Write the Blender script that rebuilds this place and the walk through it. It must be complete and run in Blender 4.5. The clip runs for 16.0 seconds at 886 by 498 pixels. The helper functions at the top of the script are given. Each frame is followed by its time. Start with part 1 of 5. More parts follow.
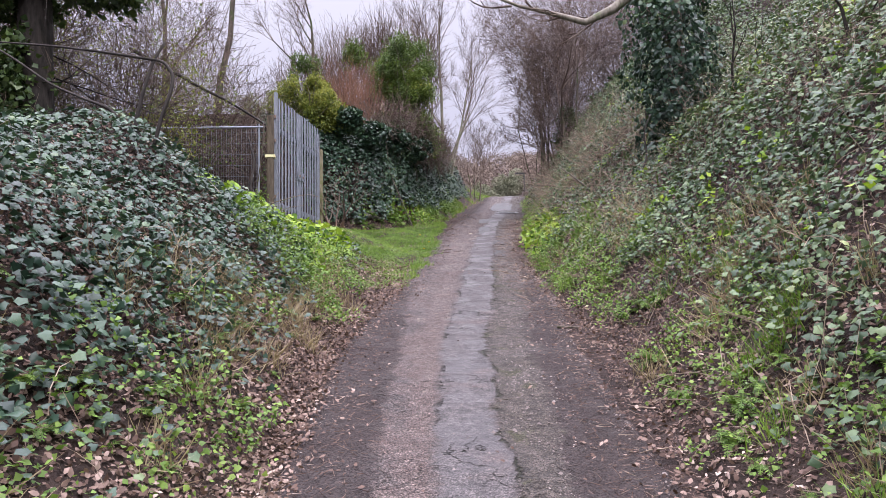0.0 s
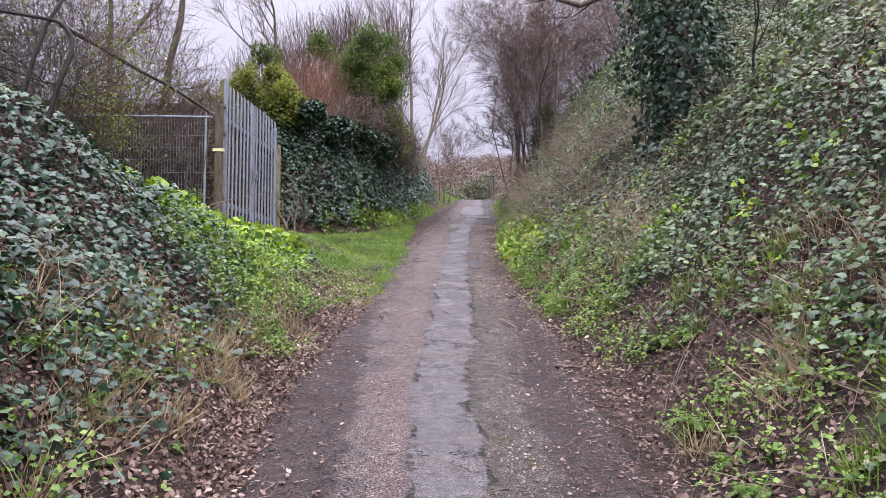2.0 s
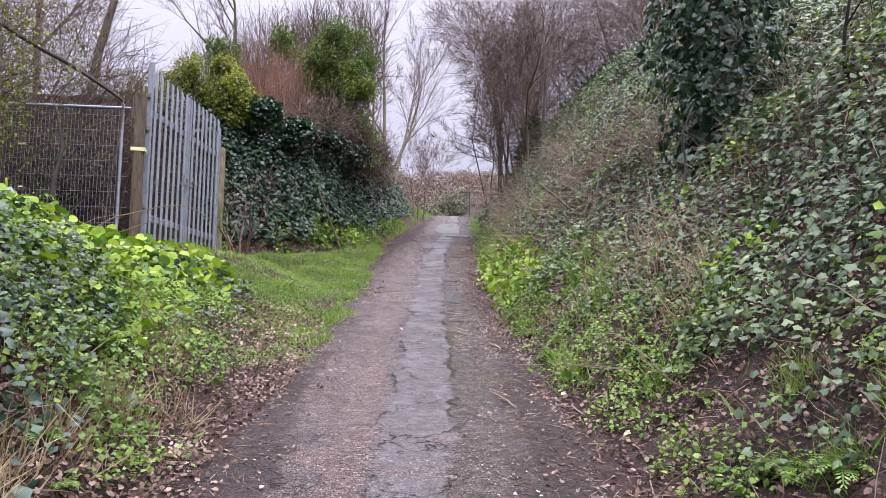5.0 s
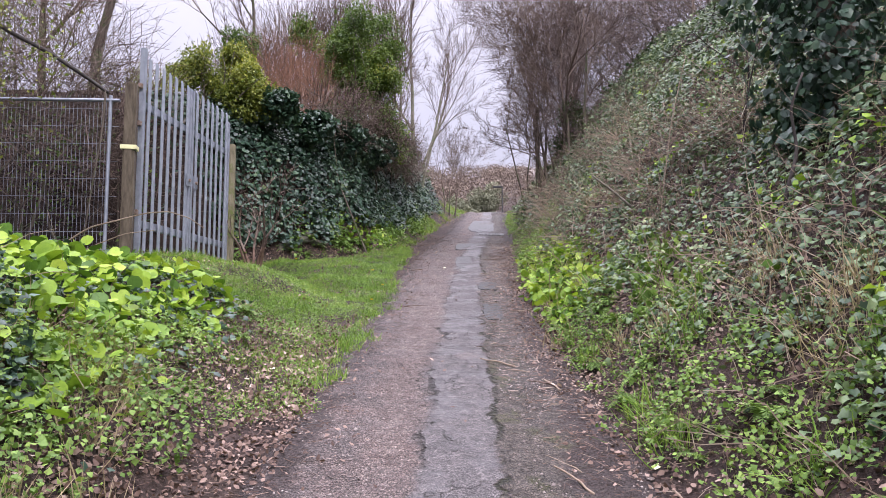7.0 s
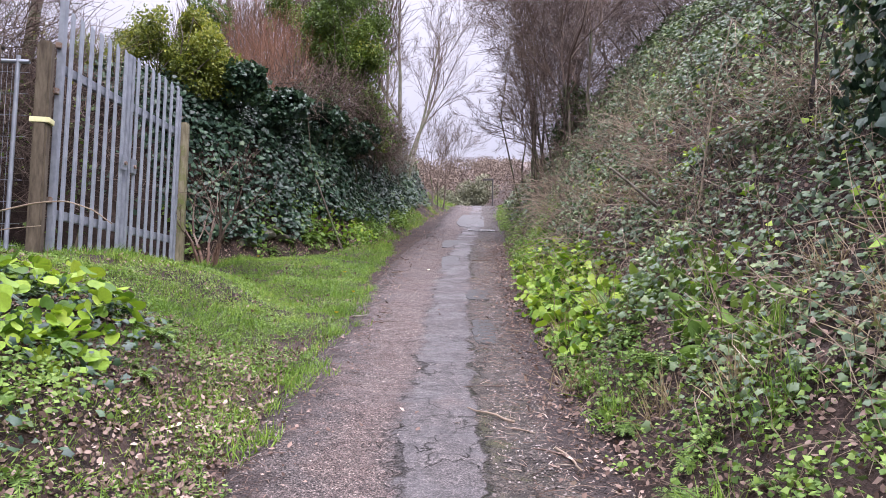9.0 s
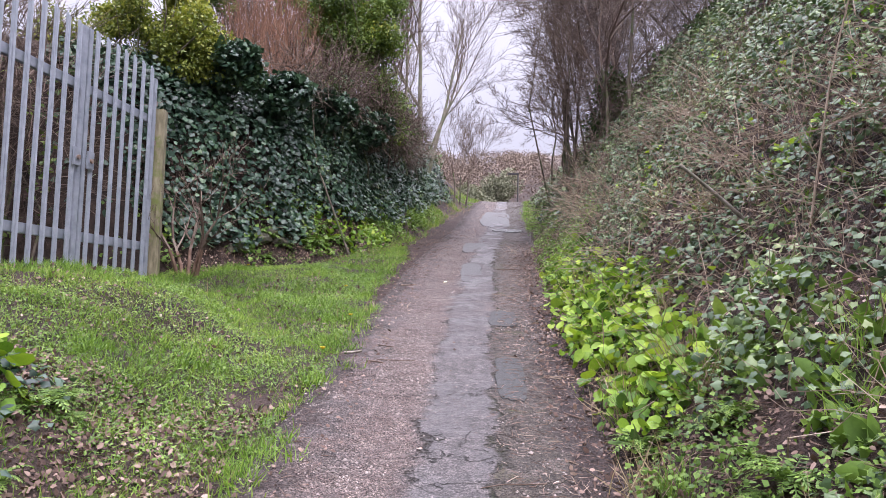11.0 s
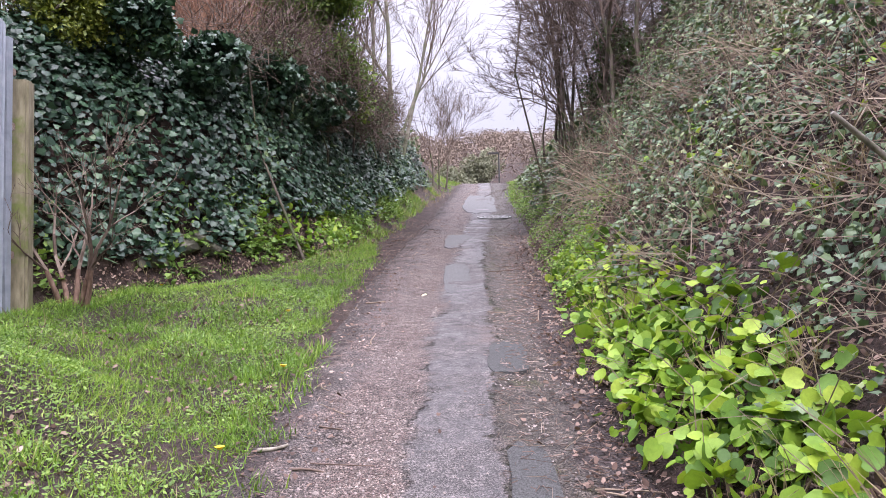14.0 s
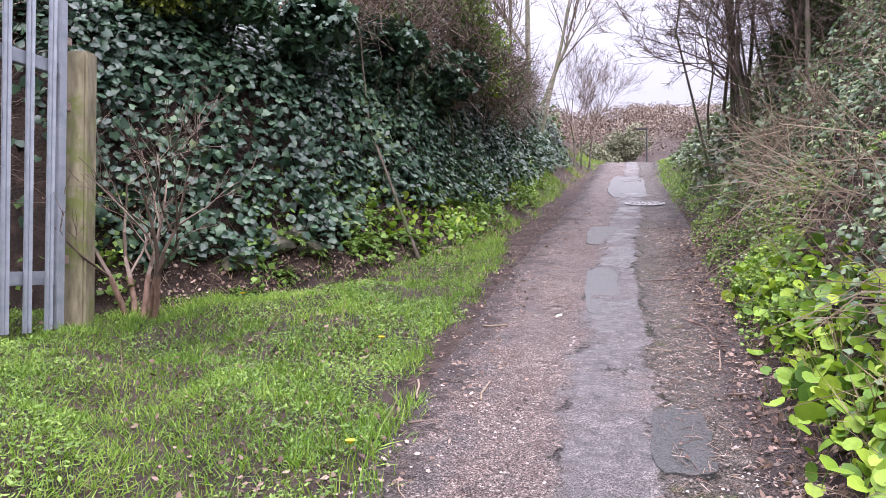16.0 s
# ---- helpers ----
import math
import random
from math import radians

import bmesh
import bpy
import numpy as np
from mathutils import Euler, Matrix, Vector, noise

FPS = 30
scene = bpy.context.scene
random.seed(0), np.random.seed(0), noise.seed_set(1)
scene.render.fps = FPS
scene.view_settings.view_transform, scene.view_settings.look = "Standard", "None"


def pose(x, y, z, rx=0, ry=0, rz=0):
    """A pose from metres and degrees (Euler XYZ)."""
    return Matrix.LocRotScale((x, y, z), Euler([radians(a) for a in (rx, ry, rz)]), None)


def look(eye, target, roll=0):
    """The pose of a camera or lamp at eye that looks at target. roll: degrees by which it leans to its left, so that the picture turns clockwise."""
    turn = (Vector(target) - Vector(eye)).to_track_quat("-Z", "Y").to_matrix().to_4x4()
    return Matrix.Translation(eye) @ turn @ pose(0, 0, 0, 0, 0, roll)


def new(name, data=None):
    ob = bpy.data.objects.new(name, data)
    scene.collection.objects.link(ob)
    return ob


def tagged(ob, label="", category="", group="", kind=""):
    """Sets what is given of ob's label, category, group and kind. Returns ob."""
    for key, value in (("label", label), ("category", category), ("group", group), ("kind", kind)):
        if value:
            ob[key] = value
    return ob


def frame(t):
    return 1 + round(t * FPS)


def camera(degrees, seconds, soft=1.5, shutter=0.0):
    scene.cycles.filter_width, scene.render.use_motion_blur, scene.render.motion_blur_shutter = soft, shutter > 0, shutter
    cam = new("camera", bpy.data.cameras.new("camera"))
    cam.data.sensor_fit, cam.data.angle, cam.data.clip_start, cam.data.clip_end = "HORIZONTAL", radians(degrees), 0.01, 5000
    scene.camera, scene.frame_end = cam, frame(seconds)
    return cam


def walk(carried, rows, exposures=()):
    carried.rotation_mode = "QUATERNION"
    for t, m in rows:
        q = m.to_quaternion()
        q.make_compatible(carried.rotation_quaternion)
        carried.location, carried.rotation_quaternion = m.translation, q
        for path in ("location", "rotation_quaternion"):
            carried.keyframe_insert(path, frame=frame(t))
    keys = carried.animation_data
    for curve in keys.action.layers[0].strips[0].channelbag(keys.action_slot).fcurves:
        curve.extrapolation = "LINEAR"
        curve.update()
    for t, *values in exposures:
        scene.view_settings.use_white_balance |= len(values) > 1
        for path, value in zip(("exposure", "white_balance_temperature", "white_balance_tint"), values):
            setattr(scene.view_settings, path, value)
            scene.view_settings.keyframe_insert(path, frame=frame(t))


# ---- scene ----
cam = camera(63.7, 16.0, soft=0.5)
METRES, EYE, TILT, LEAN, TURN = 11.4, 1.49, 0.0, 0.0, 0.0
ROWS = [
    (0.0, 0.0, 0.0, 0.0, 0.08, 4.42, 1.01),
    (0.5, -0.0073, 0.0315, 0.0065, -0.06, 3.64, 0.69),
    (1.0, -0.0047, 0.0537, 0.0085, -0.75, 3.65, 0.71),
    (1.5, -0.0023, 0.0805, 0.0172, -1.62, 4.14, 0.68),
    (2.0, -0.0034, 0.1143, 0.0195, -2.69, 4.55, 0.26),
    (2.5, 0.0012, 0.1436, 0.0238, -4.01, 4.45, -0.13),
    (3.0, 0.0034, 0.1743, 0.0331, -4.86, 4.93, -0.49),
    (3.5, -0.0001, 0.2083, 0.0389, -5.09, 5.28, -0.84),
    (6.0, 0.0121, 0.3525, 0.0633, -4.34, 6.31, -0.18),
    (6.5, 0.0078, 0.3824, 0.0713, -3.13, 6.56, 0.13),
    (7.0, 0.0133, 0.4113, 0.0714, -2.24, 5.41, 0.09),
    (7.5, 0.0154, 0.4406, 0.0775, -1.72, 5.2, -0.35),
    (8.0, 0.0169, 0.4731, 0.0864, -2.02, 5.31, -0.9),
    (8.5, 0.0227, 0.5051, 0.0873, -2.75, 4.94, -1.01),
    (9.0, 0.0238, 0.5367, 0.0935, -3.26, 4.75, -0.97),
    (11.5, 0.037, 0.6961, 0.1252, -1.15, 4.14, -1.62),
    (12.0, 0.0356, 0.7277, 0.1281, -2.54, 4.31, -1.48),
    (12.5, 0.038, 0.7542, 0.1327, -3.38, 4.49, -0.52),
    (13.0, 0.0408, 0.7829, 0.1433, -3.24, 4.58, 0.57),
    (13.5, 0.0404, 0.8161, 0.1462, -2.84, 4.05, 0.99),
    (14.0, 0.0447, 0.8473, 0.1507, -2.64, 2.81, 1.11),
    (14.5, 0.0487, 0.8784, 0.159, -1.7, 1.92, 0.92),
    (15.0, 0.0504, 0.9128, 0.1658, -0.4, 1.28, 0.54),
    (15.5, 0.0536, 0.9462, 0.1702, 2.1, 0.47, 0.07),
    (16.0, 0.0501, 0.9754, 0.1757, 8.48, 1.11, -0.14),
]
walk(cam, [(t, pose(0, 0, EYE, TILT, LEAN, TURN) @ pose(METRES * x, METRES * y, METRES * z, 90 + pitch, roll, yaw)) for t, x, y, z, yaw, pitch, roll in ROWS],
     exposures=[(0.0, 0.48), (7.0, 0.6), (11.5, 0.73), (13.5, 0.83), (16.0, 0.96)])


# ---- light: an overcast spring sky, brighter overhead, with a faint soft sun ----
def make_world():
    w = bpy.data.worlds.new("overcast")
    scene.world = w
    w.use_nodes = True
    n, l = w.node_tree.nodes, w.node_tree.links
    n.clear()
    out = n.new("ShaderNodeOutputWorld")
    bg = n.new("ShaderNodeBackground")
    sky = n.new("ShaderNodeTexSky")
    sky.sky_type, sky.sun_disc = "NISHITA", False
    sky.sun_elevation, sky.sun_rotation = radians(48), radians(150)
    dim = n.new("ShaderNodeMix")
    dim.data_type, dim.blend_type = "RGBA", "MULTIPLY"
    dim.inputs["Factor"].default_value = 1
    dim.inputs["B"].default_value = (0.1, 0.1, 0.1, 1)
    l.new(sky.outputs[0], dim.inputs["A"])
    tc = n.new("ShaderNodeTexCoord")
    sep = n.new("ShaderNodeSeparateXYZ")
    l.new(tc.outputs["Generated"], sep.inputs[0])
    ramp = n.new("ShaderNodeValToRGB")
    e = ramp.color_ramp.elements
    e[0].position, e[0].color = 0.0, SKY_LOW
    e[1].position, e[1].color = 1.0, SKY_TOP
    m = e.new(0.45)
    m.color = SKY_MID
    l.new(sep.outputs["Z"], ramp.inputs[0])
    cloud = n.new("ShaderNodeTexNoise")
    cloud.inputs["Scale"].default_value, cloud.inputs["Detail"].default_value = 2.2, 5
    l.new(tc.outputs["Generated"], cloud.inputs["Vector"])
    cr = n.new("ShaderNodeMapRange")
    cr.inputs["To Min"].default_value, cr.inputs["To Max"].default_value = 0.9, 1.08
    l.new(cloud.outputs["Fac"], cr.inputs["Value"])
    cm = n.new("ShaderNodeMix")
    cm.data_type, cm.blend_type = "RGBA", "MULTIPLY"
    cm.inputs["Factor"].default_value = 1
    l.new(ramp.outputs[0], cm.inputs["A"])
    l.new(cr.outputs[0], cm.inputs["B"])
    mix = n.new("ShaderNodeMix")
    mix.data_type = "RGBA"
    mix.inputs["Factor"].default_value = 0.9
    l.new(dim.outputs["Result"], mix.inputs["A"])
    l.new(cm.outputs["Result"], mix.inputs["B"])
    l.new(mix.outputs["Result"], bg.inputs["Color"])
    bg.inputs["Strength"].default_value = SKY_STRENGTH
    l.new(bg.outputs[0], out.inputs[0])


SKY_LOW, SKY_MID, SKY_TOP, SKY_STRENGTH = (0.33, 0.31, 0.4, 1), (0.74, 0.71, 0.88, 1), (6.45, 6.1, 7.35, 1), 1.0
make_world()
sun = bpy.data.lights.new("sun", "SUN")
sun.energy, sun.angle, sun.color = 1.5, radians(25), (1.0, 0.97, 0.92)
new("sun", sun).matrix_world = look((6, -10, 20), (0, 8, 0))


# ---- materials ----
class Nodes:
    """A short hand for building node materials."""

    def __init__(self, name):
        self.mat = bpy.data.materials.new(name)
        self.mat.use_nodes = True
        self.n, self.l = self.mat.node_tree.nodes, self.mat.node_tree.links
        self.bsdf = self.n["Principled BSDF"]

    def node(self, kind, **values):
        o = self.n.new(kind)
        for k, v in values.items():
            o.inputs[k.replace("_", " ")].default_value = v
        return o

    def link(self, a, b):
        self.l.new(a, b)

    def coords(self, which="Object"):
        return self.n.new("ShaderNodeTexCoord").outputs[which]

    def noise(self, scale, detail=4, vec=None, rough=0.6):
        o = self.node("ShaderNodeTexNoise", Scale=scale, Detail=detail, Roughness=rough)
        self.link(vec if vec else self.coords(), o.inputs["Vector"])
        return o.outputs["Fac"]

    def ramp(self, fac, stops):
        o = self.n.new("ShaderNodeValToRGB")
        e = o.color_ramp.elements
        while len(e) < len(stops):
            e.new(0.5)
        for x, (p, c) in zip(e, stops):
            x.position, x.color = p, (*c, 1) if len(c) == 3 else c
        self.link(fac, o.inputs[0])
        return o.outputs[0]

    def mix(self, fac, a, b, blend="MIX"):
        o = self.n.new("ShaderNodeMix")
        o.data_type, o.blend_type = "RGBA", blend
        for s, v in (("Factor", fac), ("A", a), ("B", b)):
            if isinstance(v, (int, float)):
                o.inputs[s].default_value = v
            elif isinstance(v, tuple):
                o.inputs[s].default_value = (*v, 1)
            else:
                self.link(v, o.inputs[s])
        return o.outputs["Result"]

    def math(self, op, a, b=0.0, c=0.0):
        o = self.n.new("ShaderNodeMath")
        o.operation = op
        for i, v in enumerate((a, b, c)):
            if isinstance(v, (int, float)):
                o.inputs[i].default_value = v
            else:
                self.link(v, o.inputs[i])
        return o.outputs[0]

    def range(self, v, a, b, c=0.0, d=1.0):
        o = self.n.new("ShaderNodeMapRange")
        o.interpolation_type = "SMOOTHSTEP"
        self.link(v, o.inputs["Value"])
        for k, x in (("From Min", a), ("From Max", b), ("To Min", c), ("To Max", d)):
            o.inputs[k].default_value = x
        return o.outputs[0]

    def bump(self, height, strength=0.4, dist=0.01):
        o = self.node("ShaderNodeBump", Strength=strength, Distance=dist)
        self.link(height, o.inputs["Height"])
        self.link(o.outputs[0], self.bsdf.inputs["Normal"])

    def finish(self, color=None, rough=None, metal=0.0, spec=None):
        for key, v in (("Base Color", color), ("Roughness", rough), ("Metallic", metal), ("Specular IOR Level", spec)):
            if v is None:
                continue
            if isinstance(v, tuple):
                self.bsdf.inputs[key].default_value = (*v, 1)
            elif isinstance(v, (int, float)):
                self.bsdf.inputs[key].default_value = v
            else:
                self.link(v, self.bsdf.inputs[key])
        return self.mat


def leaf_material(name, stops, rough=0.5, spec=0.4, through_light=0.25, patch=0.35):
    """Leaves: each blade its own tone out of a ramp, patches of tone over the plant, light shining through a little."""
    k = Nodes(name)
    g = k.n.new("ShaderNodeNewGeometry")
    big = k.noise(0.9, 3)
    fac = k.math("ADD", k.math("MULTIPLY", g.outputs["Random Per Island"], 1 - patch), k.math("MULTIPLY", k.range(big, 0.3, 0.7), patch))
    col = k.ramp(fac, stops)
    fine = k.noise(60, 3)
    col = k.mix(0.35, col, k.ramp(fine, [(0.3, (0.4, 0.4, 0.4)), (0.7, (1.0, 1.0, 1.0))]), "MULTIPLY")
    k.bump(fine, 0.25, 0.004)
    mat = k.finish(col, rough, 0, spec)
    if through_light:
        t = k.n.new("ShaderNodeBsdfTranslucent")
        k.link(k.mix(1.0, col, (1.0, 1.0, 0.55), "MULTIPLY"), t.inputs[0])
        ms = k.n.new("ShaderNodeMixShader")
        ms.inputs[0].default_value = through_light
        out = k.n["Material Output"]
        k.link(k.bsdf.outputs[0], ms.inputs[1])
        k.link(t.outputs[0], ms.inputs[2])
        k.link(ms.outputs[0], out.inputs[0])
    return mat


def bark_material(name, a, b, scale=18, moss=None):
    k = Nodes(name)
    mp = k.n.new("ShaderNodeMapping")
    mp.inputs["Scale"].default_value = (1, 1, 0.25)
    k.link(k.coords(), mp.inputs[0])
    f = k.noise(scale, 6, mp.outputs[0])
    col = k.ramp(f, [(0.3, a), (0.7, b)])
    if moss:
        col = k.mix(k.range(k.noise(3.5, 4), 0.48, 0.62), col, moss)
    k.bump(f, 0.7, 0.015)
    return k.finish(col, 0.85, 0, 0.25)


def soil_material():
    k = Nodes("soil_and_leaf_litter")
    big, mid, fine = k.noise(0.8, 4), k.noise(7, 5), k.noise(55, 5)
    col = k.ramp(mid, [(0.25, (0.01, 0.007, 0.006)), (0.5, (0.034, 0.022, 0.019)), (0.75, (0.09, 0.06, 0.05))])
    col = k.mix(k.range(big, 0.45, 0.7), col, k.ramp(fine, [(0.3, (0.015, 0.01, 0.008)), (0.7, (0.085, 0.058, 0.046))]))
    col = k.mix(0.5, col, k.ramp(fine, [(0.3, (0.3, 0.3, 0.3)), (0.7, (1, 1, 1))]), "MULTIPLY")
    k.bump(k.math("ADD", fine, mid), 0.9, 0.03)
    return k.finish(col, 0.9, 0, 0.25)


def lane_material():
    """Worn tarmac: a pale gravelly wheel track, a smooth damp middle strip, broken mossy tarmac, mud along both edges."""
    k = Nodes("worn_damp_tarmac")
    uv = k.coords("UV")
    sep = k.n.new("ShaderNodeSeparateXYZ")
    k.link(uv, sep.inputs[0])
    obj = k.coords()
    wob = k.math("MULTIPLY", k.math("SUBTRACT", k.noise(2.2, 5, obj), 0.5), 0.34)
    wob2 = k.math("MULTIPLY", k.math("SUBTRACT", k.noise(9, 4, obj), 0.5), 0.16)
    u = k.math("ADD", k.math("ADD", sep.outputs[0], wob), wob2)
    v = sep.outputs[1]
    grit, chips, mid, big = k.noise(220, 3, obj), k.noise(75, 4, obj), k.noise(14, 5, obj), k.noise(1.3, 4, obj)
    vor = k.node("ShaderNodeTexVoronoi", Scale=95.0)
    k.link(obj, vor.inputs["Vector"])
    stone = k.range(vor.outputs["Distance"], 0.1, 0.5)
    tar = k.ramp(chips, [(0.3, (0.022, 0.02, 0.02)), (0.5, (0.068, 0.06, 0.06)), (0.72, (0.17, 0.155, 0.15))])
    gravel = k.ramp(chips, [(0.3, (0.03, 0.024, 0.022)), (0.5, (0.115, 0.095, 0.088)), (0.72, (0.34, 0.295, 0.27))])
    gravel = k.mix(k.range(mid, 0.35, 0.7), gravel, (0.075, 0.055, 0.052))
    smooth = k.ramp(k.math("ADD", k.math("MULTIPLY", mid, 0.6), k.math("MULTIPLY", chips, 0.4)), [(0.3, (0.03, 0.03, 0.032)), (0.52, (0.078, 0.076, 0.079)), (0.72, (0.165, 0.16, 0.16))])
    broken = k.ramp(mid, [(0.25, (0.022, 0.019, 0.016)), (0.5, (0.06, 0.053, 0.046)), (0.75, (0.115, 0.104, 0.092))])
    broken = k.mix(k.range(k.noise(4.5, 5, obj), 0.55, 0.68), broken, (0.045, 0.048, 0.018))
    mud = k.ramp(chips, [(0.3, (0.008, 0.005, 0.005)), (0.5, (0.026, 0.017, 0.016)), (0.72, (0.075, 0.052, 0.046))])
    strip = k.math("MULTIPLY", k.range(u, -0.25, -0.13), k.range(u, 0.19, 0.26, 1, 0))
    right = k.range(u, 0.2, 0.27)
    col = k.mix(k.range(k.noise(3.0, 5, obj), 0.38, 0.6), tar, gravel)
    track = k.math("MULTIPLY", k.range(u, -0.6, -0.42), k.range(u, -0.22, -0.12, 1, 0))
    col = k.mix(k.math("MULTIPLY", track, 0.85), col, gravel)
    col = k.mix(right, col, broken)
    bare = k.range(k.noise(1.1, 3, obj), 0.3, 0.42)
    col = k.mix(k.math("MULTIPLY", strip, bare), col, smooth)
    ue = k.math("ADD", u, k.math("MULTIPLY", k.math("SUBTRACT", k.noise(5.5, 6, obj, 0.7), 0.5), 0.5))
    edge = k.math("MAXIMUM", k.range(ue, -0.84, -0.66, 1, 0), k.range(ue, 0.52, 0.68))
    col = k.mix(edge, col, mud)
    seam = k.math("MULTIPLY", k.range(k.math("ABSOLUTE", k.math("SUBTRACT", u, 0.235)), 0.0, 0.03, 1, 0), k.range(k.noise(5, 4, obj), 0.44, 0.6))
    col = k.mix(seam, col, (0.022, 0.026, 0.011))
    rut = k.math("MULTIPLY", k.range(k.math("ABSOLUTE", k.math("ADD", u, 0.17)), 0.0, 0.028, 1, 0), k.range(k.noise(4, 5, obj), 0.5, 0.64))
    col = k.mix(k.math("MULTIPLY", rut, 0.8), col, (0.022, 0.018, 0.015))
    crack = k.node("ShaderNodeTexVoronoi", Scale=1.6)
    crack.feature = "DISTANCE_TO_EDGE"
    warp = k.n.new("ShaderNodeVectorMath")
    warp.operation = "ADD"
    nz = k.node("ShaderNodeTexNoise", Scale=3.0, Detail=4.0)
    k.link(obj, nz.inputs["Vector"])
    k.link(obj, warp.inputs[0])
    k.link(nz.outputs["Color"], warp.inputs[1])
    k.link(warp.outputs[0], crack.inputs["Vector"])
    cr = k.math("MULTIPLY", k.range(crack.outputs["Distance"], 0.0, 0.013, 1, 0), k.range(big, 0.48, 0.6))
    col = k.mix(k.math("MULTIPLY", cr, 0.7), col, (0.02, 0.018, 0.014))
    damp = k.math("MULTIPLY", k.math("MAXIMUM", strip, 0.35), k.range(k.noise(2.4, 4, obj), 0.42, 0.62))
    col = k.mix(k.math("MULTIPLY", damp, 0.45), col, k.mix(1.0, col, (0.5, 0.5, 0.53), "MULTIPLY"))
    rough = k.math("SUBTRACT", 0.85, k.math("MULTIPLY", damp, 0.34))
    h = k.math("ADD", k.math("MULTIPLY", stone, k.math("SUBTRACT", 1.1, strip)), k.math("ADD", k.math("MULTIPLY", mid, 1.5), k.math("MULTIPLY", k.math("ADD", cr, k.math("MAXIMUM", seam, rut)), -3)))
    k.bump(h, 1.0, 0.018)
    specks = k.ramp(k.noise(110, 2, obj, 0.8), [(0.38, (0.2, 0.19, 0.19)), (0.5, (0.9, 0.87, 0.87)), (0.63, (2.1, 2.0, 1.95))])
    col = k.mix(0.9, col, specks, "MULTIPLY")
    col = k.mix(0.6, col, k.ramp(grit, [(0.32, (0.25, 0.25, 0.25)), (0.62, (1.0, 1.0, 1.0))]), "MULTIPLY")
    col = k.mix(k.math("MULTIPLY", edge, 0.75), col, k.mix(0.5, mud, k.ramp(grit, [(0.35, (0.3, 0.3, 0.3)), (0.6, (1.0, 1.0, 1.0))]), "MULTIPLY"))
    col = k.mix(1.0, col, (0.98, 0.93, 0.9), "MULTIPLY")
    return k.finish(col, rough, 0, 0.4)


def plain(name, a, b, scale, rough, metal=0.0, bump=0.2, spec=0.4):
    k = Nodes(name)
    f = k.noise(scale, 5)
    k.bump(k.noise(scale * 4, 4), bump, 0.004)
    return k.finish(k.ramp(f, [(0.3, a), (0.7, b)]), rough, metal, spec)


SOIL, LANE = soil_material(), lane_material()
IVY = leaf_material("ivy_leaf", [(0.0, (0.01, 0.024, 0.017)), (0.45, (0.031, 0.065, 0.042)), (0.8, (0.065, 0.12, 0.065)), (1.0, (0.15, 0.2, 0.075))], 0.38, 0.36, 0.12)
IVY_DULL = leaf_material("bank_ivy_leaf", [(0.0, (0.018, 0.038, 0.02)), (0.45, (0.062, 0.108, 0.05)), (0.8, (0.14, 0.2, 0.085)), (1.0, (0.32, 0.37, 0.16))], 0.42, 0.36, 0.18)
ROUND = leaf_material("round_leaf", [(0.0, (0.035, 0.08, 0.014)), (0.35, (0.1, 0.2, 0.022)), (0.7, (0.25, 0.38, 0.042)), (1.0, (0.38, 0.48, 0.07))], 0.5, 0.25, 0.3, 0.2)
WEED = leaf_material("weed_leaf", [(0.0, (0.03, 0.065, 0.016)), (0.5, (0.12, 0.21, 0.04)), (1.0, (0.26, 0.37, 0.085))], 0.55, 0.3, 0.3)
GRASS = leaf_material("grass_blade", [(0.0, (0.05, 0.11, 0.016)), (0.5, (0.15, 0.27, 0.04)), (0.85, (0.27, 0.39, 0.075)), (1.0, (0.4, 0.36, 0.18))], 0.55, 0.3, 0.3)
STRAW = leaf_material("dry_grass", [(0.0, (0.16, 0.12, 0.07)), (0.6, (0.32, 0.26, 0.16)), (1.0, (0.48, 0.4, 0.27))], 0.7, 0.25, 0.2)
LITTER = leaf_material("dead_leaf", [(0.0, (0.04, 0.024, 0.02)), (0.5, (0.13, 0.083, 0.066)), (0.8, (0.28, 0.2, 0.165)), (1.0, (0.55, 0.44, 0.38))], 0.75, 0.25, 0.1)
BUSH = leaf_material("bush_leaf", [(0.0, (0.05, 0.075, 0.018)), (0.5, (0.16, 0.2, 0.036)), (1.0, (0.4, 0.4, 0.08))], 0.5, 0.35, 0.3)
DARKBUSH = leaf_material("evergreen_leaf", [(0.0, (0.02, 0.04, 0.015)), (0.5, (0.05, 0.09, 0.028)), (1.0, (0.12, 0.17, 0.05))], 0.45, 0.4, 0.2)
TWIG = leaf_material("bare_twig", [(0.0, (0.05, 0.035, 0.03)), (0.5, (0.12, 0.085, 0.07)), (1.0, (0.24, 0.19, 0.16))], 0.85, 0.2, 0)
RUSSET = leaf_material("russet_twig", [(0.0, (0.1, 0.05, 0.035)), (0.5, (0.21, 0.11, 0.075)), (1.0, (0.33, 0.2, 0.14))], 0.85, 0.2, 0)
DARKTWIG = leaf_material("purple_brown_twig", [(0.0, (0.09, 0.065, 0.06)), (0.5, (0.2, 0.15, 0.138)), (1.0, (0.36, 0.29, 0.27))], 0.85, 0.2, 0)
DRYSTEM = leaf_material("dry_stem", [(0.0, (0.11, 0.08, 0.06)), (0.5, (0.23, 0.175, 0.13)), (1.0, (0.42, 0.35, 0.27))], 0.8, 0.25, 0)
